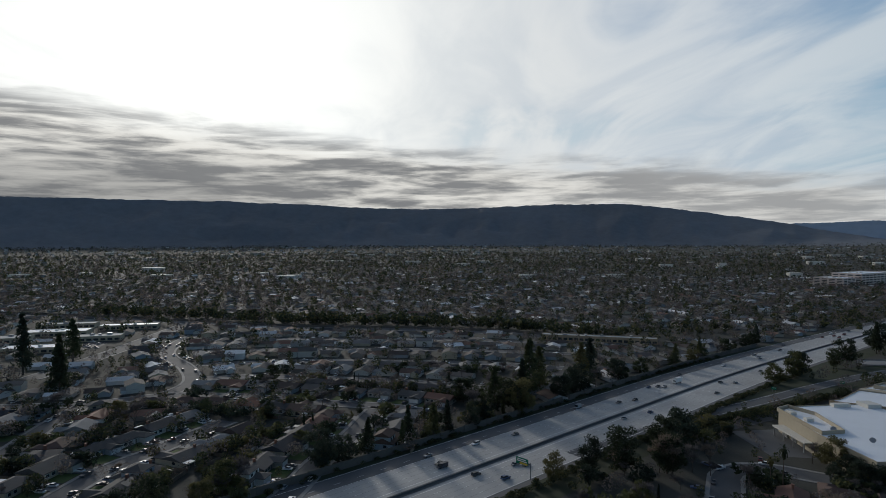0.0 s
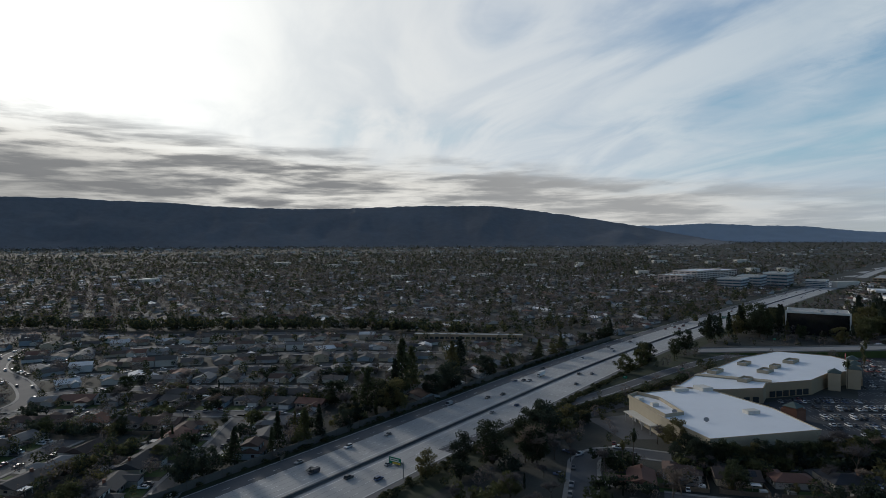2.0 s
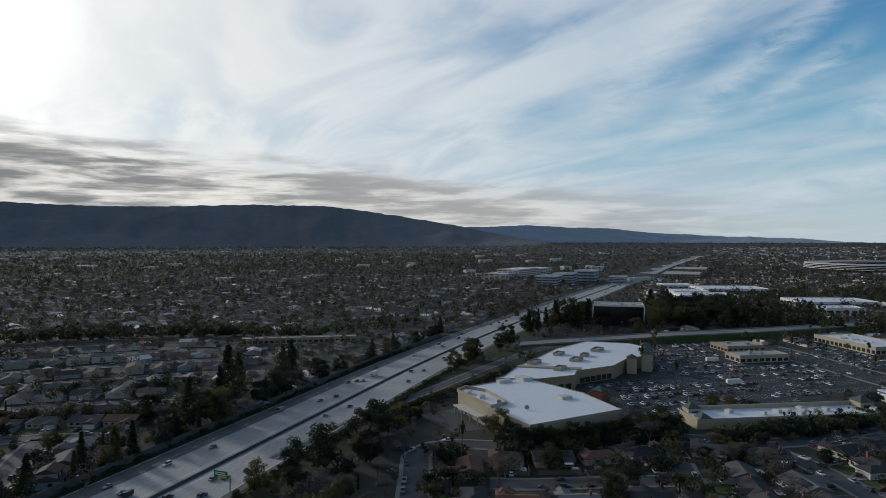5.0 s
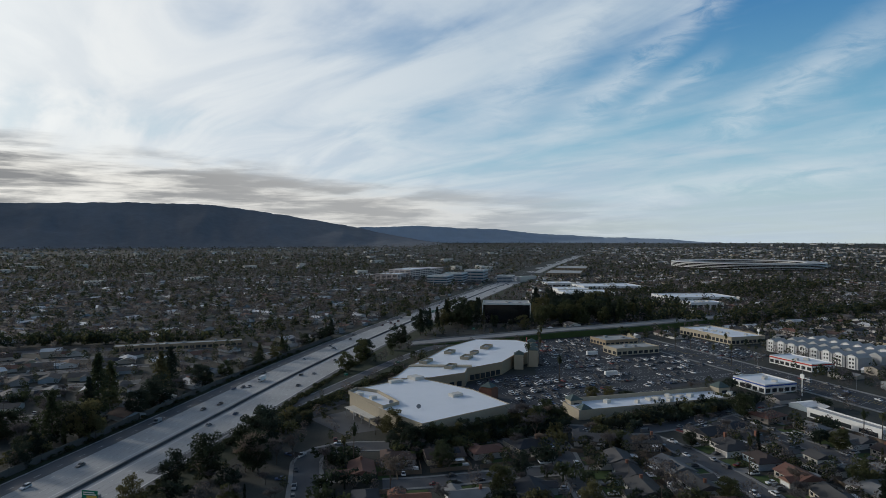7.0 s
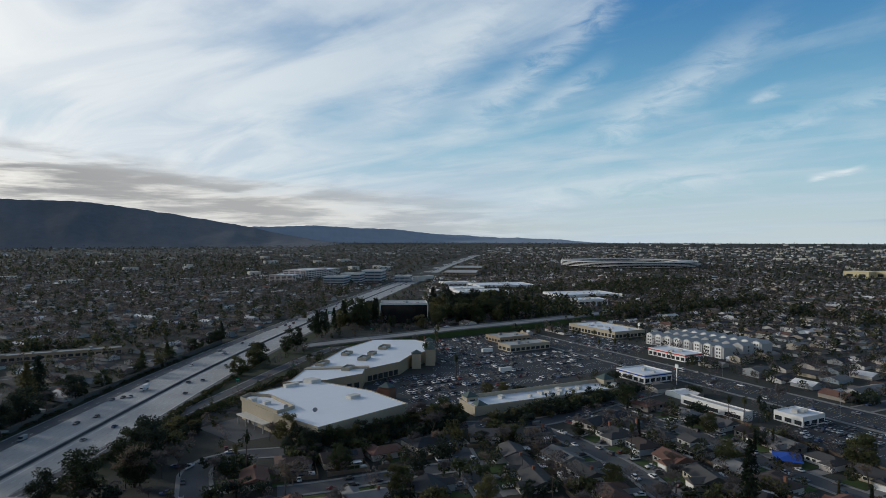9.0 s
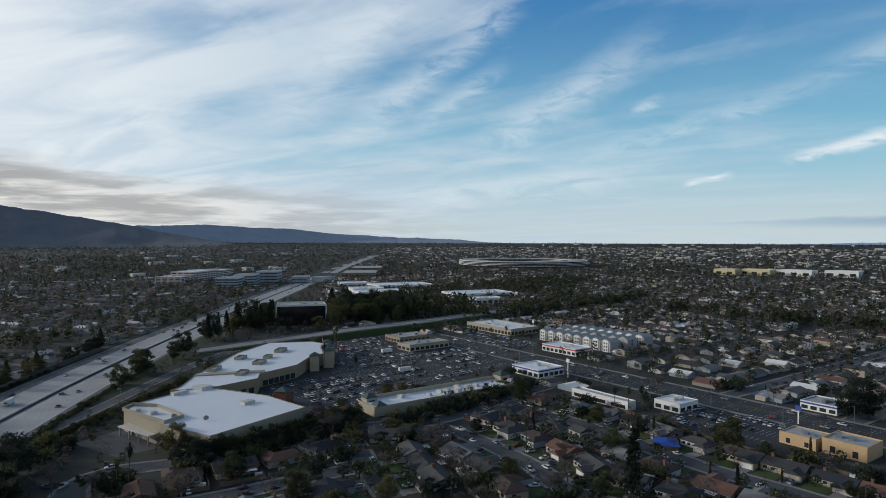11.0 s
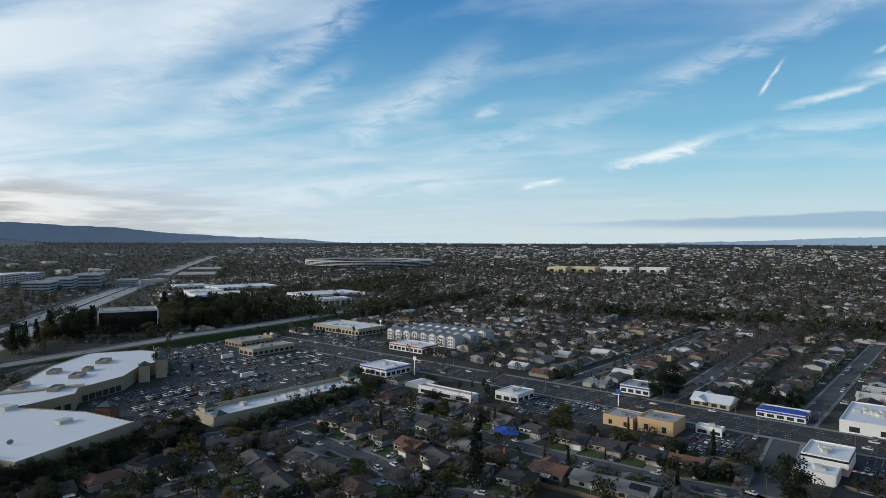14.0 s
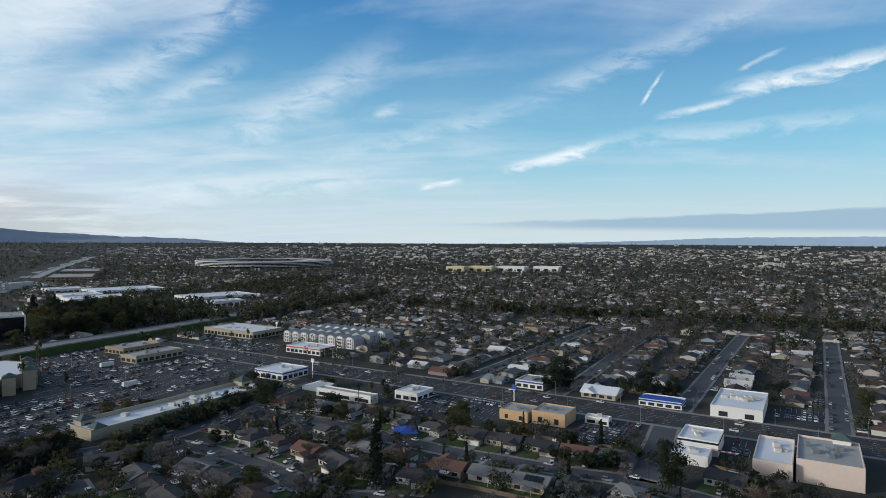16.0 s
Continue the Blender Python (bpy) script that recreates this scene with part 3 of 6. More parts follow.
BOX_A = [(173, 318), (185, 326), (228, 331), (236, 282), (231, 245), (172, 244), (170, 280)]
BOX_B = [(214, 342), (223, 346), (250, 369), (273, 383), (317, 413), (364, 431), (390, 405), (389, 388), (361, 356), (336, 352), (311, 338), (276, 336), (266, 326), (238, 328)]
box_a = flat_building("superstore", "large cream superstore with bright white flat roof", "shop", BOX_A, 10.4, m_cream, m_white_roof, 0.5, units=0, seed=3)
box_b = flat_building("department_store", "long tan store with white flat roof and rooftop plant", "shop", BOX_B, 9.0, m_tan, m_white_roof, 0.5, glass=(), units=0, seed=5)
strip = flat_building("strip_mall", "long low cream shopping strip with white roof", "shop", rect(322, 216, 112, 19, -20.5), 5.0, m_cream, m_white_roof, 0.6, glass=(2,), bay=6, units=12, seed=8)


def tower(root, x, y, w, h, mat=None, turn=0.0):
    """A square entrance tower with a pyramid roof, on the shop's own axes."""
    c = root.matrix_basis.translation
    m = pose(x - c.x, y - c.y, 0, 0, 0, turn)
    part("entrance_tower", Build().box(-w / 2, -w / 2, 0, w / 2, w / 2, h), mat or m_cream, root, at=m)
    b = Build()
    roof_solid(b, -w / 2, -w / 2, w / 2, w / 2, h + 0.2, w * 0.38, 0.5, True)
    part("tower_roof", b, m_greenroof, root, "green tiled pyramid roof", at=m)
    part("tower_opening", Build().box(-w * 0.25, -w / 2 - 0.06, h * 0.45, w * 0.25, -w / 2 + 0.02, h * 0.8), m_glass, root, at=m)


def roof_solid(b, x0, y0, x1, y1, z, rise, over=0.6, hip=False, along_x=True):
    """A gabled or hipped roof with thick eaves."""
    x0, y0, x1, y1 = x0 - over, y0 - over, x1 + over, y1 + over
    k = len(b.v)
    b.v += [(x0, y0, z - 0.2), (x1, y0, z - 0.2), (x1, y1, z - 0.2), (x0, y1, z - 0.2), (x0, y0, z), (x1, y0, z), (x1, y1, z), (x0, y1, z)]
    cx, cy = (x0 + x1) / 2, (y0 + y1) / 2
    if along_x:
        e = (y1 - y0) / 2 if hip else 0.0
        b.v += [(x0 + e, cy, z + rise), (x1 - e, cy, z + rise)]
        top = [(4, 5, 9, 8), (5, 6, 9), (6, 7, 8, 9), (7, 4, 8)]
    else:
        e = (x1 - x0) / 2 if hip else 0.0
        b.v += [(cx, y0 + e, z + rise), (cx, y1 - e, z + rise)]
        top = [(4, 5, 8), (5, 6, 9, 8), (6, 7, 9), (7, 4, 8, 9)]
    b.f += [tuple(k + i for i in q) for q in [(3, 2, 1, 0), (0, 1, 5, 4), (1, 2, 6, 5), (2, 3, 7, 6), (3, 0, 4, 7)] + top]


tower(strip, 371, 203, 8, 8.5, turn=-20.5), tower(strip, 277, 240, 7, 7.5, turn=-20.5), tower(strip, 272, 228, 6, 5.6, turn=-20.5)
part("front_parapet", Build().box(-54, 8.6, 5.0, 52, 9.3, 7.4), m_cream, strip, "tall cream shop-front parapet", at=pose(0, 0, 0, 0, 0, -20.5))
for x, y, w, h in ((336, 346, 7, 11.5), (352, 347, 8, 13), (374, 368, 7, 11), (388, 384, 7, 11)):
    tower(box_b, x, y, w, h, turn=45)
part("red_fascia", Build().box(-8, -0.3, 8.0, 8, 0.3, 11.0), m_red, box_b, "red sign fascia", at=pose(396 - box_b.matrix_basis.translation.x, 398 - box_b.matrix_basis.translation.y, 0, 0, 0, 45))
part("arcade", Build().box(-10, -1.6, 0, 30, 1.6, 5.2), m_tan, box_b, "shop-front arcade", at=pose(368 - box_b.matrix_basis.translation.x, 358 - box_b.matrix_basis.translation.y, 0, 0, 0, 45))
c = box_a.matrix_basis.translation
dock = [Vector(p) - Vector((c.x, c.y)) for p in ((171.6, 279), (183, 281), (187, 310), (181, 323.6), (172.6, 318.4))]
b = Build()
for i in range(len(dock)):
    p, q = dock[i], dock[(i + 1) % len(dock)]
    n = Vector((q.y - p.y, p.x - q.x)).normalized() * 0.22
    b.prism([p - n, q - n, q + n, p + n], 10.42, 12.3)
part("screen_wall", b, m_cream, box_a, "raised cream screen wall over the loading dock")
for x, y, w, d in ((176, 312, 3, 5), (178, 300, 3.5, 3), (219, 277, 7, 4.5), (210, 326, 9, 3.5)):
    part("rooftop_unit", Build().box(x - c.x - w / 2, y - c.y - d / 2, 10.52, x - c.x + w / 2, y - c.y + d / 2, 12.2), m_unit, box_a, "boxy rooftop air handling unit")
for x, y in ((180, 284), (187, 268)):
    part("satellite_dish", Build().tube((x - c.x, y - c.y, 10.5), (x - c.x, y - c.y, 11.3), 0.1, 0.08, 6).tube((x - c.x, y - c.y, 11.3), (x - c.x - 0.4, y - c.y - 0.5, 11.9), 0.2, 1.3, 12), m_steel, box_a, "grey rooftop satellite dish")
part("gable_cap", Build().prism([(p[0] - c.x, p[1] - c.y) for p in ((222, 322), (229, 322), (228, 330), (221, 330))], 10.5, 12.6), m_unit, box_a)
for i in range(4):
    part("dock_door", Build().box(171.2 - c.x, 283 + 8 * i - c.y, 0.2, 172.3 - c.x, 287 + 8 * i - c.y, 4.0), m_steel, box_a)
part("dock_canopy", Build().box(166.5 - c.x, 284 - c.y, 4.6, 172.2 - c.x, 312 - c.y, 5.2), m_unit, box_a, "flat canopy over the loading dock")
for i in range(4):
    part("canopy_post", Build().box(166.8 - c.x, 285 + 8.5 * i - c.y, 0, 167.3 - c.x, 285.5 + 8.5 * i - c.y, 4.597), m_steel, box_a)
c = box_b.matrix_basis.translation


def roof_well(x, y, w, d, deg):
    """A square of screen walls round rooftop plant."""
    b = Build()
    for x0, y0, x1, y1 in ((-w / 2, -d / 2, w / 2, -d / 2 + 0.3), (-w / 2, d / 2 - 0.3, w / 2, d / 2), (-w / 2, -d / 2 + 0.303, -w / 2 + 0.3, d / 2 - 0.303), (w / 2 - 0.3, -d / 2 + 0.303, w / 2, d / 2 - 0.303)):
        b.box(x0, y0, 9.1, x1, y1, 11.3)
    w1 = part("roof_screen", b, m_cream, box_b, "cream screen wall round rooftop plant", at=pose(x - c.x, y - c.y, 0, 0, 0, deg))
    part("rooftop_unit", Build().box(-w * 0.3, -d * 0.25, 9.12, w * 0.25, d * 0.25, 10.6), m_steel, w1)


for x, y, w, d in ((266, 372, 13, 6), (269, 346, 11, 6), (300, 366, 12, 7), (317, 377, 9, 5), (303, 391, 11, 6), (342, 391, 14, 7)):
    roof_well(x, y, w, d, 32)
part("roof_step", Build().prism([(p[0] - c.x, p[1] - c.y) for p in ((246, 366), (251, 369), (285, 342), (281, 337))], 9.12, 9.9), m_cream, box_b, "parapet between two roof levels")
for k in range(6):
    p = Vector((278, 335.8)) + (Vector((309, 337.8)) - Vector((278, 335.8))) * ((k + 0.5) / 6)
    part("shop_window", Build().box(p.x - c.x - 1.9, p.y - c.y - 0.25, 0.6, p.x - c.x + 1.9, p.y - c.y + 0.1, 4.2), m_glass, box_b)
for k in range(4):
    p = Vector((240, 327.8)) + (Vector((264, 326)) - Vector((240, 327.8))) * ((k + 0.5) / 4)
    part("shop_window", Build().box(p.x - c.x - 1.9, p.y - c.y - 0.25, 0.6, p.x - c.x + 1.9, p.y - c.y + 0.1, 4.2), m_glass, box_b)
gatehouse = flat_building("corner_kiosk", "small terracotta shop with green roof", "kiosk", rect(258, 293, 9, 9, 20), 6.0, m_terra, m_greenroof, 0.4, units=0)
tower(gatehouse, 258, 293, 7, 7.5, m_terra, 20)

office = flat_building("office_block", "dark glass office block with pale frame among pines", "office", rect(518, 556, 56, 36, -42), 23, m_dark, m_grey_roof, 1.2, 5, (0, 3), 4.5, 3, m_whitew, cap=m_whitew, glassmat=m_dark)
b = Build().box(-29, -19.6, 22.2, 29, -18.8, 24.4)
part("frame_beam", b, m_whitew, office, "pale beam of the outer frame", at=pose(0, 0, 0, 0, 0, -42))
for x in (-28.4, 28.4):
    part("frame_column", Build().box(x - 0.7, -19.6, -0.1, x + 0.7, -18.8, 22.197), m_whitew, office, at=pose(0, 0, 0, 0, 0, -42))
flat_building("auto_shop", "ochre auto shop with flat grey roof", "shop", rect(348, 3, 18, 19, -20), 6.4, m_ochre, m_grey_roof, 0.8, glass=(3,), bay=9, units=2, mull=0.25)
flat_building("repair_shop", "long ochre repair shop with flat roof", "shop", rect(352, 22.5, 16, 17, -20), 5.2, m_ochre, m_grey_roof, 0.6, glass=(3,), bay=8, units=3, mull=0.22)
diner = flat_building("blue_roof_diner", "low white diner with bright blue roof", "restaurant", rect(397, -62, 15, 25, -20), 3.8, m_whitew, m_white_roof, 0.5, glass=(0, 3), units=0, band=m_bluepaint)
b = Build()
roof_solid(b, -6.5, -12, 0.5, 12, 4.4, 1.6, 0.5, True, False)
part("blue_mansard", b, m_bluepaint, diner, "bright blue sloping roof", at=pose(0, 0, 0, 0, 0, -20))
flat_building("showroom", "white showroom with white roof and plant boxes", "shop", rect(395, -106, 48, 27, -20), 6.0, m_whitew, m_white_roof, 0.8, glass=(3,), bay=9, units=11, mull=0.35)
flat_building("corner_shop", "two-storey white shop with white roof", "shop", rect(319, -68, 23, 18, -20), 6.2, m_whitew, m_white_roof, 0.8, 2, (2,), units=4, band=m_dark)
flat_building("corner_shop_annex", "low white annex of the corner shop", "shop", rect(299, -60, 14, 15, -20), 4.2, m_whitew, m_white_roof, 0.6, units=2)
furn = flat_building("furniture_store", "big pale pink store with grey roof", "shop", rect(294, -115, 37, 24, -20), 9.0, m_pinkw, m_grey_roof, 1.0, units=6)
tower(furn, 309, -126, 7, 11, m_whitew, -20)
flat_building("furniture_annex", "low white flat-roofed annex", "shop", rect(298, -94.5, 38, 15, -20), 7.0, m_pinkw, m_white_roof, 1.0, units=3)
flat_building("walled_car_lot", "white walled car lot building", "shop", rect(371, 132, 7, 44, -20), 4.6, m_whitew, m_grey_roof, 0.8, units=0, glass=(3,), bay=11)
flat_building("white_canopy_shop", "white shop with flat canopy roof", "shop", rect(383, 91, 19, 17, -20), 5.0, m_whitew, m_white_roof, 0.6, units=3, glass=(0, 3))
flat_building("paint_shop", "white shop with blue stripe and flat roof", "shop", rect(424, 201, 26, 28, -20), 5.6, m_whitew, m_white_roof, 0.8, units=3, glass=(0, 3), band=m_bluepaint)
flat_building("bank", "tan bank building in the car park", "bank", rect(464, 336, 44, 20, -18), 5.5, m_cream, m_grey_roof, 0.8, units=3, glass=(0, 3), band=m_cream)
flat_building("car_park_restaurant", "low brown restaurant in the car park", "restaurant", rect(492, 376, 36, 26, -18), 5.0, m_tan, m_grey_roof, 0.8, units=2, glass=(0, 3))
flat_building("corner_store", "low store with red and white fascia", "shop", rect(520, 218, 22, 40, -20), 5.5, m_whitew, m_white_roof, 0.8, units=3, glass=(0, 3), band=m_red)
flat_building("far_shopping_plaza", "pale shopping plaza with dark tiled roof", "shop", rect(604, 330, 40, 74, -20), 6.5, m_cream, m_white_roof, 1.0, units=8, glass=(0, 3))
flat_building("tyre_shop", "low white shop with blue fascia", "shop", rect(431, 17, 20, 20, -20), 4.6, m_whitew, m_grey_roof, 0.7, units=3, glass=(3,), band=m_bluepaint)
flat_building("brown_shops", "long low brown building by the frontage road", "shop", rect(150, 597, 108, 12, -17), 5.0, m_tan, m_grey_roof, 0.6, units=4, glass=(0,))
for i, (x, y, w, d) in enumerate([(-345, 612, 50, 18), (-402, 645, 60, 24), (-425, 700, 60, 18), (-365, 548, 44, 20), (-430, 600, 50, 22), (-350, 690, 60, 16)]):
    flat_building("school_block", "low school block with pale roof", "school", rect(x, y, w, d, 14), 4.6, m_cream, m_white_roof if i % 2 else m_grey_roof, 0.5, 1, (0,), 6.0, 3, seed=i)
# gabled pale restaurant
gab = thing("gabled_restaurant", "pale green-white restaurant with metal gable roofs", "restaurant", pose(412, -27, 0, 0, 0, -20))
part("wall", Build().box(-9, -11, -0.2, 9, 11, 3.4), m_cream, gab)
b = Build()
roof_solid(b, -9, -11, 9, 11, 3.6, 3.2, 0.8, False, False), roof_solid(b, -11, 2, 9, 10, 3.62, 2.6, 0.6)
part("roof", b, m_white_roof, gab, "pale standing-seam metal roof")
for i in range(4):
    part("window", Build().box(-9.06, -9 + 5 * i, 0.8, -8.98, -5.8 + 5 * i, 2.6), m_glass, gab)
take(412, -27, 15)


def townhouse():
    root = thing("townhouse", "three-storey white townhouse with pale gable", "house", group="townhouses")
    part("wall", Build().box(-5, -7, -0.2, 5, 7, 9), m_town, root)
    b = Build()
    roof_solid(b, -5, -7, 5, 7, 9.1, 2.6, 0.4, False, False)
    part("roof", b, m_grey_roof, root)
    part("gable_wall", Build().prism([(-3, -7.6), (3, -7.6), (3, -7.003), (-3, -7.003)], 0, 10.5), m_whitew, root)
    for s in range(3):
        for x in (-2.0, 0.6):
            part("window", Build().box(x, -7.66, 1.0 + 3 * s, x + 1.4, -7.58, 2.5 + 3 * s), m_glass, root)
        part("window", Build().box(-5.05, -1, 1.0 + 3 * s, -4.98, 1, 2.5 + 3 * s), m_glass, root)
    return root


th, first = townhouse(), True
for r in range(3):
    for i in range(8):
        p = Vector((540, 190)) + U * (24 * r + 8) + V * (11.2 * i)
        m = pose(p.x, p.y, 0, 0, 0, -110 + (180 if r == 1 else 0))
        if first:
            th.matrix_basis, first = m, False
        else:
            copy_thing(th, m)
        take(p.x, p.y, 9)

for i, (x, y, w, d) in enumerate([(1022, 800, 120, 80), (865, 725, 90, 60), (900, 790, 60, 50), (945, 565, 110, 70), (1000, 910, 60, 50), (860, 500, 50, 34)]):
    flat_building("warehouse", "long white low industrial building", "warehouse", rect(x, y, w, d, -32), 8.0, m_whitew, m_white_roof, 0.8, 1, (0, 3), 9.0, 8, seed=i)
for i, (x, y, w, d) in enumerate([(1290, 1150, 150, 90), (1480, 1290, 150, 90)]):
    flat_building("solar_roof_building", "wide building with dark solar panel roof", "office", rect(x, y, w, d, 38), 12.0, m_tan, m_grey_roof, 0.6, 3, (0, 3), 9.0, 0, seed=i)
for i, (x, y, w, d, h) in enumerate([(815, 1085, 60, 44, 21), (885, 1120, 56, 44, 23), (960, 1135, 62, 46, 27), (1010, 1085, 40, 36, 14)]):
    flat_building("glass_office", "blue-green glass office building with white bands", "office", rect(x, y, w, d, 38), h, m_town, m_grey_roof, 1.4, 4, (0, 1, 2, 3), 12.0, 3, m_whitew, seed=i, cap=m_whitew, glassmat=m_teal, mull=0.94)
for i, (x, y, w, d, h) in enumerate([(900, 1330, 120, 60, 24), (1000, 1400, 110, 60, 20), (820, 1290, 60, 60, 16)]):
    flat_building("hospital_block", "pale stepped hospital block with window rows", "hospital", rect(x, y, w, d, 30), h, m_pinkw, m_white_roof, 1.2, 5, (0, 3), 14.0, 5, seed=i)
for i, (x, y, w, c) in enumerate([(1935, 320, 60, m_yellow), (1958, 245, 80, m_yellow), (1975, 150, 90, m_whitew), (1992, 40, 80, m_whitew)]):
    flat_building("long_warehouse", "long yellow and white factory building", "factory", rect(x, y, 50, w, -13), 16.0, c, m_white_roof, 1.0, 1, (3,), 24.0, 2, seed=i, mull=0.5)

# ring-shaped headquarters
root = thing("ring_building", "vast ring-shaped office with pale canopy bands", "office", pose(2071, 1046, land(2071, 1046) - 4))
SEGS = 72


def ring_band(r0, r1, z0, z1):
    """A closed ring with outer radius r0 and inner radius r1."""
    b = Build()
    for i in range(SEGS):
        a = 2 * math.pi * i / SEGS
        c, q = math.cos(a), math.sin(a)
        b.v += [(r0 * c, r0 * q, z0), (r0 * c, r0 * q, z1), (r1 * c, r1 * q, z1), (r1 * c, r1 * q, z0)]
    for i in range(SEGS):
        k, n = 4 * i, 4 * ((i + 1) % SEGS)
        b.f += [(k, n, n + 1, k + 1), (k + 1, n + 1, n + 2, k + 2), (k + 2, n + 2, n + 3, k + 3), (k + 3, n + 3, n, k)]
    return b


for s in range(4):
    part("glazing", ring_band(232, 176, 4.6 * s + 4, 4.6 * s + 7.2), m_dark, root)
    part("canopy", ring_band(236, 172, 4.6 * s + 7.2, 4.6 * s + 8.6), m_whitew, root)
part("roof", ring_band(226, 180, 22.6, 23.4), m_grey_roof, root)
take_poly([(2071 + 250 * math.cos(a / 5), 1046 + 250 * math.sin(a / 5)) for a in range(31)], 12.0)

# car park
LOT = [Vector(p) for p in ((262, 236), (247, 262), (240, 322), (315, 336), (330, 322), (405, 395), (432, 432), (518, 410), (512, 395), (477, 300), (452, 232), (392, 236), (268, 250))]
setting("car_park", Build().poly([(p.x, p.y, 0.05) for p in ccw(LOT)]), m_lot, "large asphalt car park of the shopping centre", "car park")

# ---- far suburbs ----
rng = np.random.default_rng(11)


def far_houses(name, pts, label):
    """Gabled houses joined into one mesh. pts: x, y, z, angle, width, depth, wall height, roof height."""
    pts = np.asarray(pts)
    n = len(pts)
    x, y, z, a, w, d, h, q = pts.T
    W, D = w / 2, d / 2
    o = 0.5
    base = [(-W, -D, 0 * h), (W, -D, 0 * h), (W, D, 0 * h), (-W, D, 0 * h), (-W, -D, h), (W, -D, h), (W, D, h), (-W, D, h), (-W, 0 * D, h + q), (W, 0 * D, h + q)]
    roof = [(-W - o, -D - o, h - .15), (W + o, -D - o, h - .15), (W + o, 0 * D, h + q + .1), (-W - o, 0 * D, h + q + .1), (W + o, D + o, h - .15), (-W - o, D + o, h - .15)]
    vs = np.stack([np.stack([p[0] * np.cos(a) - p[1] * np.sin(a) + x, p[0] * np.sin(a) + p[1] * np.cos(a) + y, p[2] + z], 1) for p in base + roof], 1)
    k = (np.arange(n) * 16)[:, None]
    quads = [(0, 1, 5, 4), (2, 3, 7, 6), (10, 11, 12, 13), (13, 12, 14, 15)]
    pent = [(1, 2, 6, 9, 5), (3, 0, 4, 8, 7)]
    faces = [tuple(r) for q4 in quads for r in (k + np.array(q4)).tolist()] + [tuple(r) for q5 in pent for r in (k + np.array(q5)).tolist()]
    me = bpy.data.meshes.new(name)
    me.from_pydata(vs.reshape(-1, 3).tolist(), [], faces)
    me.materials.append(m_wall_far)
    me.materials.append(m_roof_far)
    idx = np.zeros(len(faces), dtype=np.int32)
    idx[2 * n:4 * n] = 1
    me.polygons.foreach_set("material_index", idx)
    me.update()
    return tagged(new(name, me), label, "houses", kind="stuff")


def far_trees(name, pts, mat, label, cards=16, thin=1.0):
    """Crowns of many small clumps joined into one mesh. pts: x, y, z, height, radius."""
    pts = np.asarray(pts)
    n = len(pts)
    x, y, z, h, r = pts.T
    vs, fs = [], []
    for c in range(cards):
        a, e = rng.uniform(0, 2 * np.pi, n), rng.uniform(-0.9, 1.0, n)
        rr = r * np.sqrt(1 - np.minimum(e * e, 0.98)) * rng.uniform(0.35, 1.0, n)
        cx, cy, cz = x + rr * np.cos(a), y + rr * np.sin(a), z + h * 0.60 + e * h * 0.38
        s = r * rng.uniform(0.30, 0.58, n) * thin
        u = rng.normal(size=(n, 3))
        u /= np.linalg.norm(u, axis=1)[:, None]
        v = np.cross(u, rng.normal(size=(n, 3)))
        v /= np.linalg.norm(v, axis=1)[:, None]
        w = np.cross(u, v)
        C = np.stack([cx, cy, cz], 1)
        S = s[:, None]
        vs.append(np.stack([C + u * S, C + v * S * .8 + w * S * .3, C - u * S * .9, C - v * S * .7 + w * S * .3], 1))
    vs = np.concatenate(vs).reshape(-1, 3)
    k = (np.arange(n * cards) * 4)[:, None]
    faces = sum([(k + np.array(q)).tolist() for q in ((0, 1, 2), (0, 2, 3))], [])
    me = bpy.data.meshes.new(name)
    me.from_pydata(vs.tolist(), [], faces)
    me.materials.append(mat)
    me.update()
    return tagged(new(name, me), label, "trees", kind="stuff")


def bearing(x, y):
    return math.degrees(math.atan2(x, y))


def left_of_freeway(x, y):
    best = min(range(0, len(AXIS) - 1, 2), key=lambda i: (AXIS[i][0] - x) ** 2 + (AXIS[i][1] - y) ** 2)
    d = AXIS[best + 1] - AXIS[best]
    return d.x * (y - AXIS[best].y) - d.y * (x - AXIS[best].x) > 0


far_h, far_e, far_b = [], [], []
far_road = Build()


def wing(h):
    """A cross gable that makes a far house L-shaped."""
    x, y, z, a, w, d, t, q = h
    k, o = rnd.choice((-1, 1)), rnd.choice((-1, 1))
    u, v = k * w * 0.27, o * d * 0.38
    for i in range(rnd.choice((1, 1, 2, 3))):
        e, g = rnd.uniform(0, 6.28), rnd.uniform(8.5, 12.5)
        s = rnd.uniform(3.5, 8.5)
        (far_e if rnd.random() < 0.5 else far_b).append((x + g * math.cos(e), y + g * math.sin(e), z, s, s * rnd.uniform(0.36, 0.52)))
    far_h.append((x + u * math.cos(a) - v * math.sin(a), y + u * math.sin(a) + v * math.cos(a), z, a + math.pi / 2, d * 0.75, w * 0.42, min(t, 2.7) - 0.06, q * 0.78))


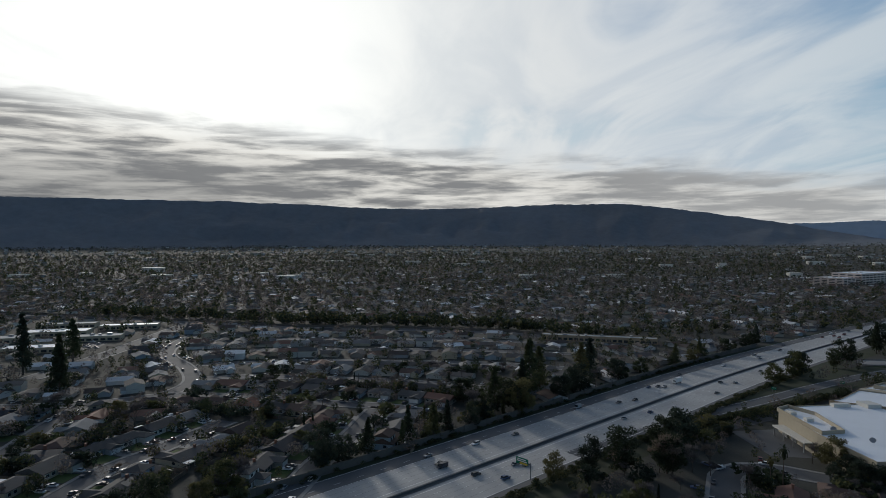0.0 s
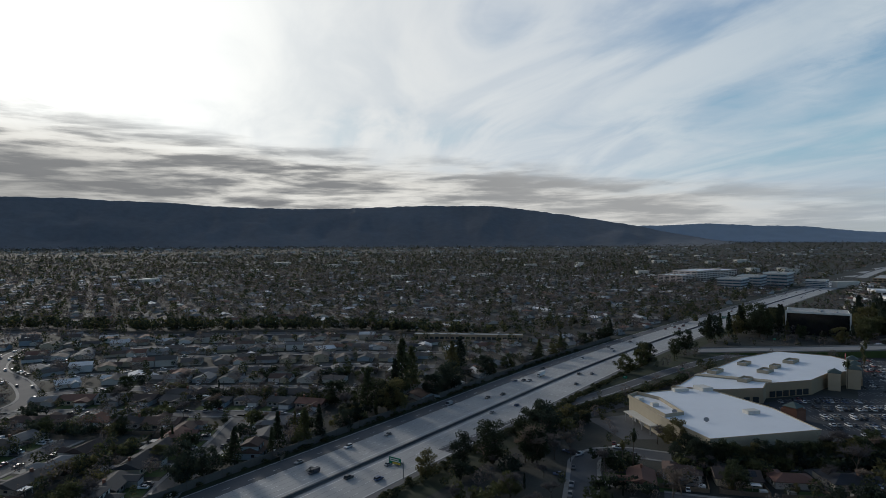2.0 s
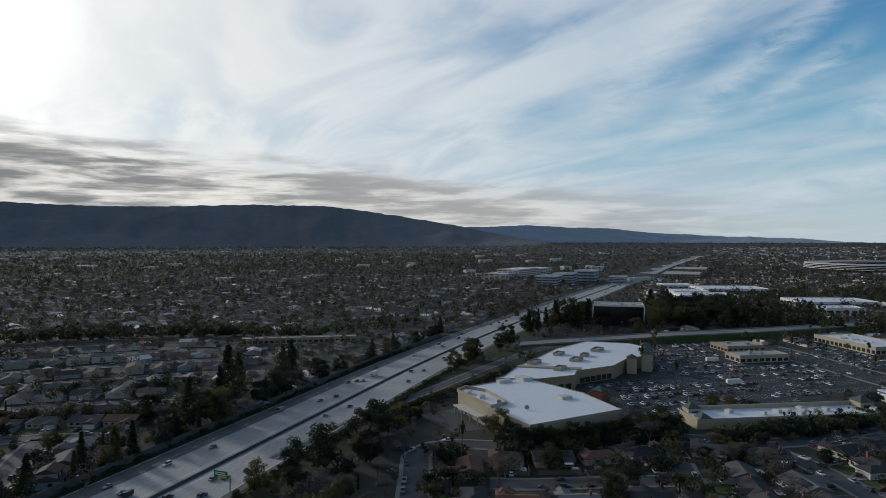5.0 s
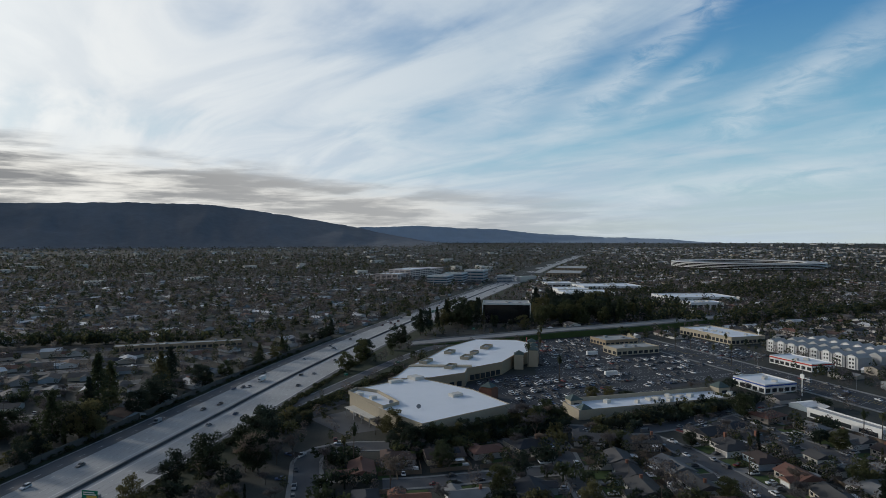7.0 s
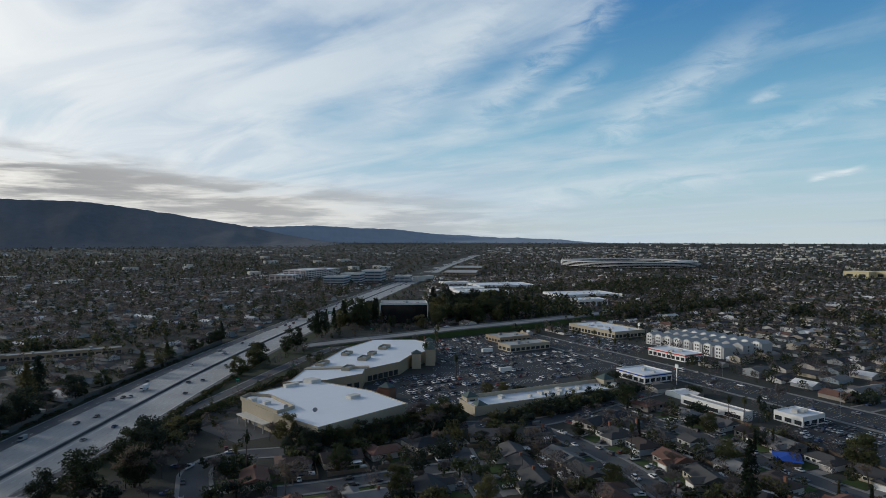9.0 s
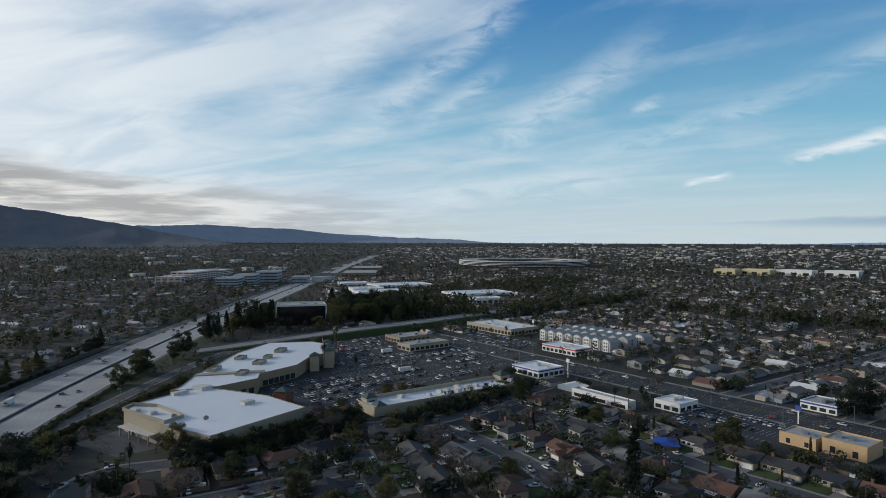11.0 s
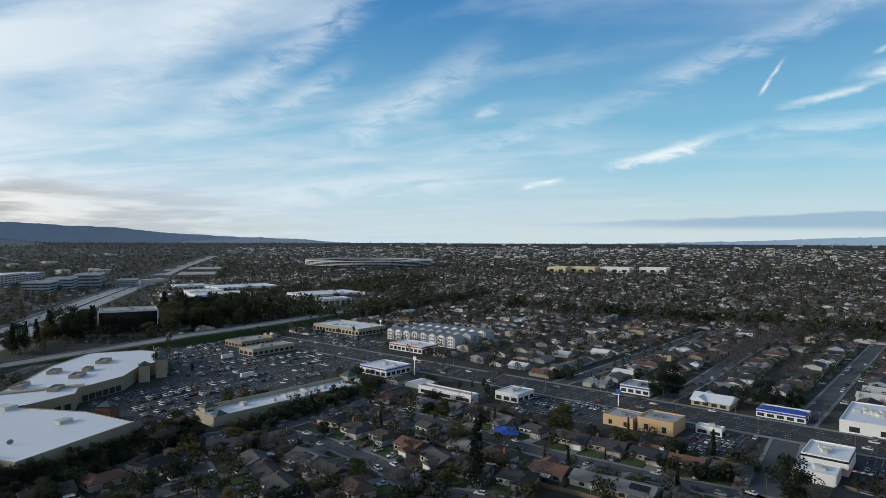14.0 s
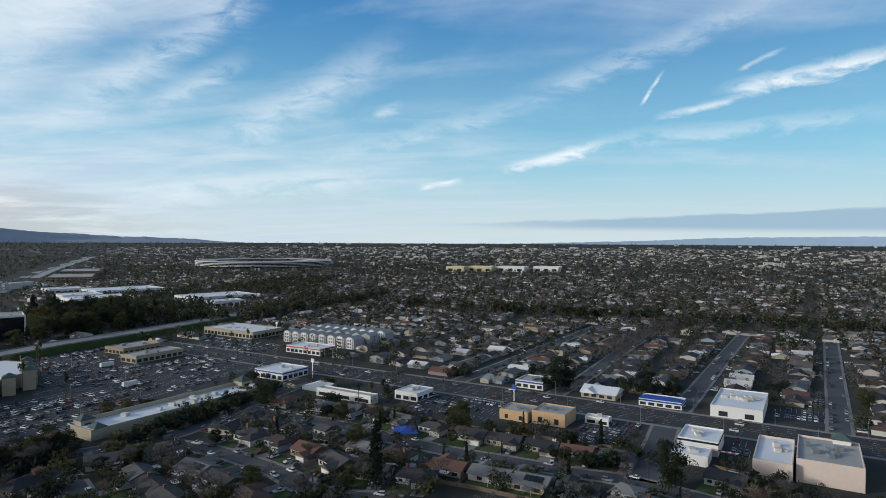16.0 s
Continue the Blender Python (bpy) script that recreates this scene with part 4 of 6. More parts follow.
def grid(turn, block, lot, r0, r1, a0, a1, side, keep=0.93):
    """Rows of houses on a street grid, within the distances and bearings given."""
    c, s = math.cos(radians(turn)), math.sin(radians(turn))
    R = int(r1 / block) + 1
    for i in range(-R, R + 1):
        street = []
        for j in range(int(-r1 / lot), int(r1 / lot) + 1):
            for half, off in ((0, 15.5), (1, -15.5)):
                p, q = i * block + off + rnd.uniform(-1.5, 1.5), j * lot + rnd.uniform(-1.5, 1.5)
                x, y = p * c - q * s, p * s + q * c
                r = math.hypot(x, y)
                if r < r0 or r > r1 or not a0 < bearing(x, y) < a1 or (side is not None and left_of_freeway(x, y) != side):
                    continue
                if j % 17 == 0 or not free(x, y, 6) or rnd.random() > keep:
                    continue
                two = rnd.random() < 0.12
                k = rnd.choice((0, math.pi / 2))
                far_h.append((x, y, land(x, y), radians(turn) + k, rnd.uniform(14, 18), rnd.uniform(11, 14), 5.0 if two else rnd.uniform(2.5, 2.9), rnd.uniform(1.3, 2.1)))
                if r < 1400:
                    wing(far_h[-1])
                take(x, y, 7)
        for k in range(int(-r1 / 60), int(r1 / 60)):
            pts = []
            for q in (k * 60, k * 60 + 60):
                pts.append(Vector((i * block * c - q * s, i * block * s + q * c)))
            m = (pts[0] + pts[1]) / 2
            if r0 < m.length < min(r1, 2200) and a0 < bearing(m.x, m.y) < a1 and (side is None or left_of_freeway(m.x, m.y) == side) and free(m.x, m.y, 8) and free(pts[0].x, pts[0].y, 5) and free(pts[1].x, pts[1].y, 5):
                ribbon(far_road, pts, -5, 5, 0.12)


def belt(a, c, wide, count, tall, evergreen=0.9):
    """A dense line of trees from a to c."""
    a, c = Vector(a), Vector(c)
    n = Vector((c.y - a.y, a.x - c.x)).normalized()
    for k in range(count):
        p = a + (c - a) * rnd.random() + n * rnd.uniform(-wide, wide) * 0.5
        h = rnd.uniform(*tall)
        g = rnd.random() < evergreen
        (far_e if g else far_b).append((p.x, p.y, land(p.x, p.y), h, h * rnd.uniform(0.3, 0.45)))
        take(p.x, p.y, 3)


def woods(r0, r1, a0, a1, count, tall=(5, 11), evergreen=0.45):
    for k in range(count):
        a = rnd.uniform(a0, a1)
        r = math.sqrt(rnd.uniform(r0 * r0, r1 * r1))
        x, y = r * math.sin(radians(a)), r * math.cos(radians(a))
        h = rnd.uniform(*tall) * (1 + 0.35 * (rnd.random() < 0.12))
        if not free(x, y, 1.0):
            continue
        green = rnd.random() < evergreen
        (far_e if green else far_b).append((x, y, land(x, y), h, h * (rnd.uniform(0.22, 0.42) if green else rnd.uniform(0.38, 0.5))))

# ---- houses ----


def house(name, label, w, d, wing, h=2.8, hip=False, upper=False, chimney=False, solar=False, roofmat=None, wallmat=None):
    """A suburban house with its front to -y: main body, garage wing, roofs, doors and windows."""
    root = thing(name, label, "house", group="suburban houses")
    wm, rm = wallmat or m_wall, roofmat or m_roof
    gx0, gx1, gy = w / 2 - wing, w / 2, -d / 2 - 4.0
    b = Build().box(-w / 2, -d / 2, -0.2, w / 2, d / 2, h)
    b.box(gx0, gy, -0.2, gx1, -d / 2 - 0.003, h)
    if upper:
        b.box(-w * 0.1, -d / 2 + 1.0, h + 0.003, w / 2 - 0.3, d / 2 - 1.5, h * 2)
    part("wall", b, wm, root)
    b = Build()
    roof_solid(b, -w / 2, -d / 2, w / 2, d / 2, h + 0.1, d * 0.19, 0.6, hip)
    roof_solid(b, gx0, gy, gx1, 0.0, h + 0.12, wing * 0.2, 0.5, hip, False)
    if upper:
        roof_solid(b, -w * 0.1, -d / 2 + 1.0, w / 2 - 0.3, d / 2 - 1.5, h * 2 + 0.1, 1.7, 0.5, hip)
    part("roof", b, rm, root)
    part("garage_door", Build().box(gx0 + 0.6, gy - 0.06, 0.0, gx1 - 0.6, gy + 0.02, 2.15), m_garage, root)
    part("front_door", Build().box(gx0 - 2.0, -d / 2 - 0.06, 0.0, gx0 - 1.1, -d / 2 + 0.02, 2.05), m_wood, root)
    for x in (-w / 2 + 1.2, -w / 2 + 4.2):
        if x + 1.8 < gx0 - 2.0:
            win = part("window", Build().box(x, -d / 2 - 0.05, 0.95, x + 1.8, -d / 2 + 0.02, 2.15), m_glass, root)
            part("window_frame", Build().box(x - 0.12, -d / 2 - 0.03, 0.83, x + 1.92, -d / 2 + 0.02, 2.27), m_trimw, win)
    for x in (-w / 2 + 1.5, 0.8):
        part("window", Build().box(x, d / 2 - 0.02, 0.7, x + 2.2, d / 2 + 0.05, 2.15), m_glass, root)
    for s in (-1, 1):
        part("window", Build().box(s * w / 2 - 0.04, 0.5, 0.95, s * w / 2 + 0.04, 2.1, 2.1), m_glass, root)
    if upper:
        for x in (w * 0.02, w * 0.28):
            part("window", Build().box(x, -d / 2 + 0.95, h + 0.9, x + 1.6, -d / 2 + 1.02, h + 2.1), m_glass, root)
            part("window", Build().box(x, d / 2 - 1.52, h + 0.9, x + 1.6, d / 2 - 1.45, h + 2.1), m_glass, root)
    if chimney:
        part("chimney", Build().box(-w / 2 + 2.6, -0.2, h + 0.5, -w / 2 + 3.6, 0.7, h + d * 0.19 + 1.3).box(-w / 2 + 2.5, -0.3, h + d * 0.19 + 1.303, -w / 2 + 3.7, 0.8, h + d * 0.19 + 1.5), m_terra, root, "brick chimney stack")
    if solar:
        b = Build()
        s = 0.38
        for i in range(4):
            x = -w / 2 + 1.5 + i * 1.75
            b.poly([(x, 0.9, h + d * 0.19 - 0.9 * s + 0.32), (x + 1.65, 0.9, h + d * 0.19 - 0.9 * s + 0.32), (x + 1.65, 3.9, h + d * 0.19 - 3.9 * s + 0.32), (x, 3.9, h + d * 0.19 - 3.9 * s + 0.32)][::-1])
        part("solar_panel", b, m_dark, root, "dark solar panels")
    return root


LOW = "single-storey stucco house with low shingle roof"
TWO = "two-storey stucco house with shingle roof"
PROTO = [
    house("house", LOW + " and garage wing", 15.5, 10.5, 6.5, chimney=True),
    house("house", LOW + " and hipped eaves", 16.5, 10.0, 6.2, hip=True),
    house("house", LOW + " and front gable", 14.5, 11.5, 6.0),
    house("house", TWO + " over the garage", 14.5, 10.5, 6.2, upper=True),
    house("house", LOW + " with solar panels", 17.0, 11.0, 6.5, solar=True, chimney=True),
    house("house", LOW + " with hips and chimney", 15.0, 11.0, 7.0, hip=True, chimney=True),
    house("house", TWO + " and chimney", 15.5, 11.0, 6.2, upper=True, hip=True, chimney=True),
    house("house", "white stucco house with red clay tile roof", 15.5, 10.5, 6.5, roofmat=m_terra, wallmat=m_whitew),
    house("house", "cream house with dark slate-grey roof", 16.0, 11.5, 6.5, wallmat=m_cream, solar=True),
]
WEIGHT = (5, 5, 5, 2, 2, 4, 2, 0.7, 2)
used = set()
n_house = 0
lawns, drives, fences, sheds = Build(), Build(), Build(), Build()
drive_cars = []


def quad(b, m, x0, y0, x1, y1, z):
    z += rnd.uniform(0.0, 0.03)
    b.poly([(m @ Vector(p))[:] for p in ((x0, y0, z), (x1, y0, z), (x1, y1, z), (x0, y1, z))])


def slab(b, m, x0, y0, z0, x1, y1, z1):
    k = len(b.v)
    b.box(x0, y0, z0, x1, y1, z1)
    for i in range(k, len(b.v)):
        b.v[i] = (m @ Vector(b.v[i]))[:]


def plot(x, y, ang):
    """One house on its lot: house, lawn, drive, fence."""
    global n_house
    i = rnd.choices(range(len(PROTO)), WEIGHT)[0]
    m = pose(x, y, 0, 0, 0, ang)
    s = rnd.uniform(0.93, 1.08)
    g = m @ Matrix.Diagonal((s, s, rnd.uniform(0.95, 1.08), 1))
    if i in used:
        copy_thing(PROTO[i], g)
    else:
        used.add(i)
        PROTO[i].matrix_basis = g
    n_house += 1
    take(x, y, 8.5)
    f = m
    quad(lawns, f, -8.5, -15.0, 1.0, -5.8, 0.06)
    quad(drives, f, 2.2, -16.0, 7.6, -9.2, 0.08)
    if rnd.random() < 0.6:
        quad(lawns, f, -8.5, 6.5, rnd.uniform(0, 8), 13.0, 0.06)
    if rnd.random() < 0.5:
        quad(drives, f, -6.0, 5.6, 2.0, 9.0, 0.09)
    for k in range(rnd.randint(4, 8)):
        back = rnd.random() < 0.66
        p = f @ Vector((rnd.uniform(-9.5, 9.5), rnd.uniform(7.0, 15.5) if back else rnd.uniform(-14.5, -9.5), 0))
        t = rnd.uniform(2.2, 5.0) if rnd.random() < 0.6 else rnd.uniform(5.0, 9.0)
        if rnd.random() < 0.5:
            far_e.append((p.x, p.y, 0.0, t, t * rnd.uniform(0.36, 0.52)))
        else:
            far_b.append((p.x, p.y, 0.0, t + 1.0, (t + 1.0) * rnd.uniform(0.4, 0.52)))
    if rnd.random() < 0.55:
        x = rnd.uniform(-7.5, 4.0)
        slab(sheds, f, x, 6.4, 2.35, x + rnd.uniform(3.5, 6.0), 9.6, 2.5)
        for u in (x + 0.1, x + 3.2):
            slab(sheds, f, u, 9.2, 0.0, u + 0.12, 9.32, 2.347)
    if rnd.random() < 0.4:
        x, y = rnd.uniform(-8.5, 5.0), rnd.uniform(10.5, 11.8)
        slab(sheds, f, x, y, 0.0, x + 2.8, y + 2.2, 2.1)
    for x in (3.5, 6.2):
        if rnd.random() < 0.42:
            p = f @ Vector((x, rnd.uniform(-13.5, -12.0), 0))
            drive_cars.append((p.x, p.y, 0.12, radians(ang + 90), rnd.uniform(4.2, 5.0)))
    for q in ((-9.4, -1.0, -9.3, 14.5), (-9.3, 14.4, 9.3, 14.5)):
        slab(fences, f, q[0], q[1], 0.0, q[2], q[3], 1.8)


def street(pts, w=9.5, sides=(1, -1), lot=18.8, name="street", deep=17.5, houses=True):
    line = smooth_line(pts, 8.0)
    setting(name, ribbon(Build(), line, -w / 2, w / 2, 0.06), m_street, "grey asphalt residential street", "road")
    for s in (-1, 1):
        lo, hi = sorted((s * w / 2, s * (w / 2 + 1.8)))
        setting("sidewalk", ribbon(Build(), line, lo, hi, 0.18, 0.18), m_pave, "concrete sidewalk with kerb", "pavement")
    take_line(line, w / 2 + 1.0)
    if not houses:
        return line
    spots.append((line, w, sides, lot, deep))
    return line


spots = []


def settle():
    for line, w, sides, lot, deep in spots:
        nn = normals(line)
        for s in sides:
            acc = lot * 0.5
            for i in range(len(line) - 1):
                d = (line[i + 1] - line[i]).length
                acc += d
                if acc >= lot:
                    acc -= lot
                    p = line[i] + nn[i] * (s * (w / 2 + deep))
                    if p.length < 200 or not free(p.x, p.y, 7.6):
                        acc = lot * 0.72
                        continue
                    o = nn[i] * s
                    if p.length > 440:
                        far_h.append((p.x, p.y, 0.0, math.atan2(o.y, o.x) + rnd.choice((0, math.pi / 2)), rnd.uniform(14.5, 17.5), rnd.uniform(11, 13.5), 5.2 if rnd.random() < 0.12 else 2.7, rnd.uniform(1.5, 2.2)))
                        wing(far_h[-1])
                        take(p.x, p.y, 8)
                        continue
                    plot(p.x, p.y, math.degrees(math.atan2(o.y, o.x)) - 90)


# service road and loading yard behind the superstore
setting("service_road", ribbon(Build(), smooth_line([(108, 296), (128, 312), (156, 329), (190, 345), (232, 338)], 8.0), -5, 5, 0.07), m_street, "grey service road behind the superstore", "road")
setting("loading_yard", Build().poly([(148, 318, 0.06), (150, 282, 0.06), (178, 276, 0.06), (182, 322, 0.06)]), m_street, "asphalt loading yard", "yard")
# streets between the shops and the drone
street([(96, 212), (110, 240), (122, 262), (140, 266), (162, 252), (196, 237), (224, 230), (250, 220), (270, 200), (300, 190), (345, 187), (392, 178)], 11, (1,))
street([(228, 60), (232, 96), (246, 116), (259, 142), (268, 166), (272, 192)], 10)
street([(338, 182), (329, 155), (318, 117), (300, 81), (288, 50), (281, 23), (273, -3), (267, -30), (252, -58), (240, -84)], 10.5)
street([(268, -34), (287, -40), (325, -50), (352, -57)], 12, houses=False, name="side_street")
street([(236, 20), (228, -10), (215, -44), (205, -80)], 9.5)
street([(186, 150), (205, 178), (226, 206), (232, 226)], 9.5)
street([(132, 215), (150, 205), (186, 190), (206, 180)], 9.5)
# streets over the freeway
street([(-150, 232), (-146, 267), (-137, 287), (-128, 313), (-118, 338)], 10)
street([(-66, 215), (-60, 245), (-56, 275), (-47, 312), (-42, 345), (-38, 366)], 10)
street([(-330, 372), (-270, 366), (-214, 375), (-177, 393), (-126, 390), (-73, 375), (-36, 367), (-4, 352)], 10.5)
street([(-178, 396), (-176, 431), (-200, 480), (-238, 533), (-255, 590), (-258, 640)], 10)
street([(-172, 440), (-137, 448), (-80, 440), (-20, 428), (32, 410)], 9.5)
street([(-196, 490), (-137, 500), (-96, 504), (-31, 500), (37, 492), (92, 474)], 9.5)
street([(-222, 545), (-140, 556), (-60, 556), (30, 548), (110, 532)], 9.5)
street([(-245, 610), (-140, 615), (-60, 612), (20, 606), (90, 590)], 9.5)
street([(-200, 245), (-205, 290), (-212, 330), (-216, 372)], 9.5)
street([(-262, 270), (-268, 320), (-272, 364)], 9.5)
street([(-296, 440), (-292, 517), (-294, 591), (-299, 693), (-300, 728)], 15, houses=False, name="avenue")
ROADW = street([(-620, 830), (-447, 786), (-298, 735), (-161, 690), (-42, 676), (68, 645), (129, 607), (195, 572)], 14, houses=False, name="frontage_road")
# streets beyond the boulevard
for v, n in ((-14, 10), (66, 10), (143, 16), (215, 12), (-92, 10)):
    street([uv(382, v), uv(450, v - 1), uv(560, v + (n - 12)), uv(730, v + 2 * (n - 12))], 10, lot=18.5)
settle()
setting("frontage_wall", ribbon(Build(), ROADW, -8.6, -8.2, 2.6, 2.6), m_tileblock, "brown block wall along the frontage road", "wall")
stuff("front_lawns", lawns, (m_grass,), "patchy green front and back lawns", "lawn")
stuff("driveways", drives, (m_pave,), "pale concrete driveways and patios", "driveway")
stuff("garden_sheds", sheds, (m_garage_far,), "pale patio covers and garden sheds in back yards", "shed")
stuff("garden_fences", fences, (m_wood,), "weathered wooden garden fences", "fence")

# lots beside the shops: outline, share of stalls filled
XY = lambda *q: [Vector(p) for p in q]
LOTS = [(XY((345, 30), (338, 76), (366, 90), (392, 78), (378, 24)), 0.22), (XY((312, -6), (318, -34), (350, -44), (354, -10), (330, -8)), 0.6), (XY((379, 152), (398, 147), (384, 104), (372, 110)), 0.7),
        (XY((300, -76), (332, -82), (334, -92), (302, -86)), 0.8), (rect(403, -142, 70, 26, -20), 0.35), (XY((505, 255), (530, 340), (575, 345), (562, 290), (548, 252)), 0.35), (rect(-330, 580, 20, 44, 14), 0.7), (rect(-395, 612, 60, 14, 14), 0.7)]
for poly, fill in LOTS:
    take_poly([(p.x, p.y) for p in poly], 4.0)

# ---- trees ----


def leaf_cloud(b, r, centre, size, count, spread, flat=1.0):
    """A clump of small leaf sprays round a centre."""
    for i in range(count):
        v = Vector((r.gauss(0, 1), r.gauss(0, 1), r.gauss(0, 1)))
        v = v.normalized() * (spread * r.random() ** 0.45)
        c = Vector(centre) + Vector((v.x, v.y, v.z * flat))
        u = Vector((r.gauss(0, 1), r.gauss(0, 1), r.gauss(0, 0.7))).normalized()
        w = u.cross(Vector((r.gauss(0, 1), r.gauss(0, 1), r.gauss(0, 1)))).normalized()
        s = size * r.uniform(0.6, 1.25)
        b.poly([c + u * s, c + w * s * 0.8, c - (u + w) * s * 0.7])


def limbs(b, r, base, top, rad, depth, tips, spread=0.6):
    b.tube(base, top, rad, rad * 0.62, 5 if depth > 1 else 3)
    if depth == 0:
        tips.append(Vector(top))
        return
    d = Vector(top) - Vector(base)
    for i in range(3 if depth > 1 else 4):
        q = Vector((r.gauss(0, 1), r.gauss(0, 1), r.uniform(0.1, 0.9))).normalized()
        e = (d.normalized() * (1 - spread) + q * spread).normalized() * d.length * r.uniform(0.55, 0.8)
        limbs(b, r, top, Vector(top) + e, rad * 0.55, depth - 1, tips, spread)


def broadleaf(name, label, seed, h=10.0, wide=0.42, dense=1.0):
    r = random.Random(seed)
    root = thing(name, label, "tree", group="trees")
    tr, cr, tips = Build(), Build(), []
    limbs(tr, r, (0, 0, -0.2), (r.uniform(-.3, .3), r.uniform(-.3, .3), h * 0.32), h * 0.028, 2, tips, 0.62)
    part("trunk", tr, m_bark, root)
    for i in range(36):
        a, e = r.uniform(0, 6.28), r.uniform(-0.95, 1.0)
        k = math.sqrt(1 - min(0.9, e * e)) * h * wide * r.uniform(0.4, 1.0)
        leaf_cloud(cr, r, (k * math.cos(a), k * math.sin(a), h * 0.55 + e * h * 0.40), h * 0.030, int(115 * dense), h * r.uniform(0.11, 0.17), 0.8)
    part("crown", cr, m_leaf, root)
    return root


def bare_tree(name, label, seed, h=10.0):
    r = random.Random(seed)
    root = thing(name, label, "tree", group="trees")
    tr, tw, tips = Build(), Build(), []
    limbs(tr, r, (0, 0, -0.2), (0, 0, h * 0.26), h * 0.024, 3, tips, 0.5)
    part("trunk", tr, m_bark, root)
    for p in tips:
        for i in range(10):
            q = Vector((r.gauss(0, 1), r.gauss(0, 1), r.uniform(-0.1, 1.2))).normalized() * h * r.uniform(0.08, 0.2)
            s = q.cross(Vector((r.gauss(0, 1), r.gauss(0, 1), r.gauss(0, 1)))).normalized() * 0.075
            tw.poly([p - s, p + s, p + q])
            for k in range(3):
                o = p + q * r.uniform(0.3, 0.9)
                e = Vector((r.gauss(0, 1), r.gauss(0, 1), r.gauss(0.3, 1))).normalized() * h * r.uniform(0.04, 0.09)
                tw.poly([o - s * 0.8, o + s * 0.8, o + e])
    part("crown", tw, m_bare, root, "fine bare twigs")
    return root


def conifer(name, label, seed, h=14.0, wide=0.2, column=False):
    r = random.Random(seed)
    root = thing(name, label, "tree", group="trees")
    part("trunk", Build().tube((0, 0, -0.2), (0, 0, h * 0.9), h * 0.018, 0.03, 6), m_bark, root)
    cr = Build()
    for i in range(120):
        s = i / 120
        z = h * (0.06 + 0.93 * s) if column else h * (0.14 + 0.85 * s)
        w = h * wide * ((1 - s) ** 0.5 if column else (1 - s) ** 0.8 + 0.06) * r.uniform(0.6, 1.1)
        a = r.uniform(0, 6.28)
        leaf_cloud(cr, r, (w * 0.6 * math.cos(a), w * 0.6 * math.sin(a), z), h * 0.03, 13, max(0.3, w * 0.55), 0.5 if not column else 1.2)
    part("crown", cr, m_leaf, root)
    return root


def palm(name, label, seed, h=14.0):
    r = random.Random(seed)
    root = thing(name, label, "palm", group="palms")
    b = Build()
    for i in range(5):
        b.tube((0.06 * i, 0, h * i / 5 - 0.2), (0.06 * (i + 1), 0, h * (i + 1) / 5), 0.26 - 0.02 * i, 0.24 - 0.02 * i, 7)
    part("trunk", b, m_bark, root)
    cr = Build()
    for i in range(34):
        a, e = r.uniform(0, 6.28), r.uniform(-0.9, 1.2)
        p = Vector((0.3, 0, h))
        side = Vector((-math.sin(a), math.cos(a), 0))
        for k in range(4):
            q = p + Vector((math.cos(a) * math.cos(e), math.sin(a) * math.cos(e), math.sin(e))) * 0.62
            wd = (0.34, 0.42, 0.36, 0.2)[k]
            cr.poly([p - side * wd * 0.8, q - side * wd, q + side * wd, p + side * wd * 0.8])
            p, e = q, e - 0.38
    part("fronds", cr, m_leaf, root)
    return root


def shrub(name, label, seed, h=2.2, long=1.4):
    r = random.Random(seed)
    b = Build()
    b.tube((0, 0, -0.1), (0, 0, h * 0.5), 0.12, 0.06, 5)
    for i in range(9):
        leaf_cloud(b, r, (r.uniform(-long, long), r.uniform(-long * .7, long * .7), h * r.uniform(0.35, 0.65)), 0.26, 40, h * 0.38, 0.8)
    return tagged(part(name, b, m_leaf), label, "shrub", "shrubs")


SPECIES = {
    "oak": [broadleaf("oak_tree", "dense dark evergreen oak", 1), broadleaf("oak_tree", "broad dark evergreen oak", 2, 10, 0.5), broadleaf("oak_tree", "uneven dark green broadleaf tree", 3, 10, 0.38, 0.8)],
    "gum": [broadleaf("eucalyptus_tree", "tall loose olive-green eucalyptus", 5, 10, 0.33, 0.6)],
    "bare": [bare_tree("bare_tree", "leafless grey-brown street tree", 11), bare_tree("bare_tree", "leafless winter tree with fine twigs", 12), bare_tree("bare_tree", "wide leafless tree in a yard", 13)],
    "pine": [conifer("pine_tree", "tall dark ragged pine", 21, 10, 0.26), conifer("redwood_tree", "tall dark narrow redwood", 22, 10, 0.2)],
    "cypress": [conifer("cypress_tree", "slim dark columnar cypress", 31, 10, 0.11, True)],
    "palm": [palm("fan_palm", "tall slim fan palm", 41, 10), palm("fan_palm", "fan palm with drooping fronds", 42, 10)],
    "shrub": [shrub("shrub", "rounded dark green shrub", 51, 2.2), shrub("shrub", "long clipped dark hedge shrub", 52, 1.8, 2.4)],
}
placed = set()
count = {}


def tree(kind, x, y, h, z=0.0):
    i = rnd.randrange(len(SPECIES[kind]))
    ob = SPECIES[kind][i]
    s = min(h, 4.0) / 2.0 if kind == "shrub" else h / 10.0
    m = pose(x, y, z, 0, 0, rnd.uniform(0, 360)) @ Matrix.Diagonal((s, s, s * rnd.uniform(0.92, 1.1), 1))
    if kind == "palm":
        m = pose(x, y, z, 0, 0, rnd.uniform(0, 360)) @ Matrix.Diagonal((1.0, 1.0, s, 1))
    count[kind] = count.get(kind, 0) + 1
    if (kind, i) in placed:
        copy_thing(ob, m)
    else:
        placed.add((kind, i))
        ob.matrix_basis = m


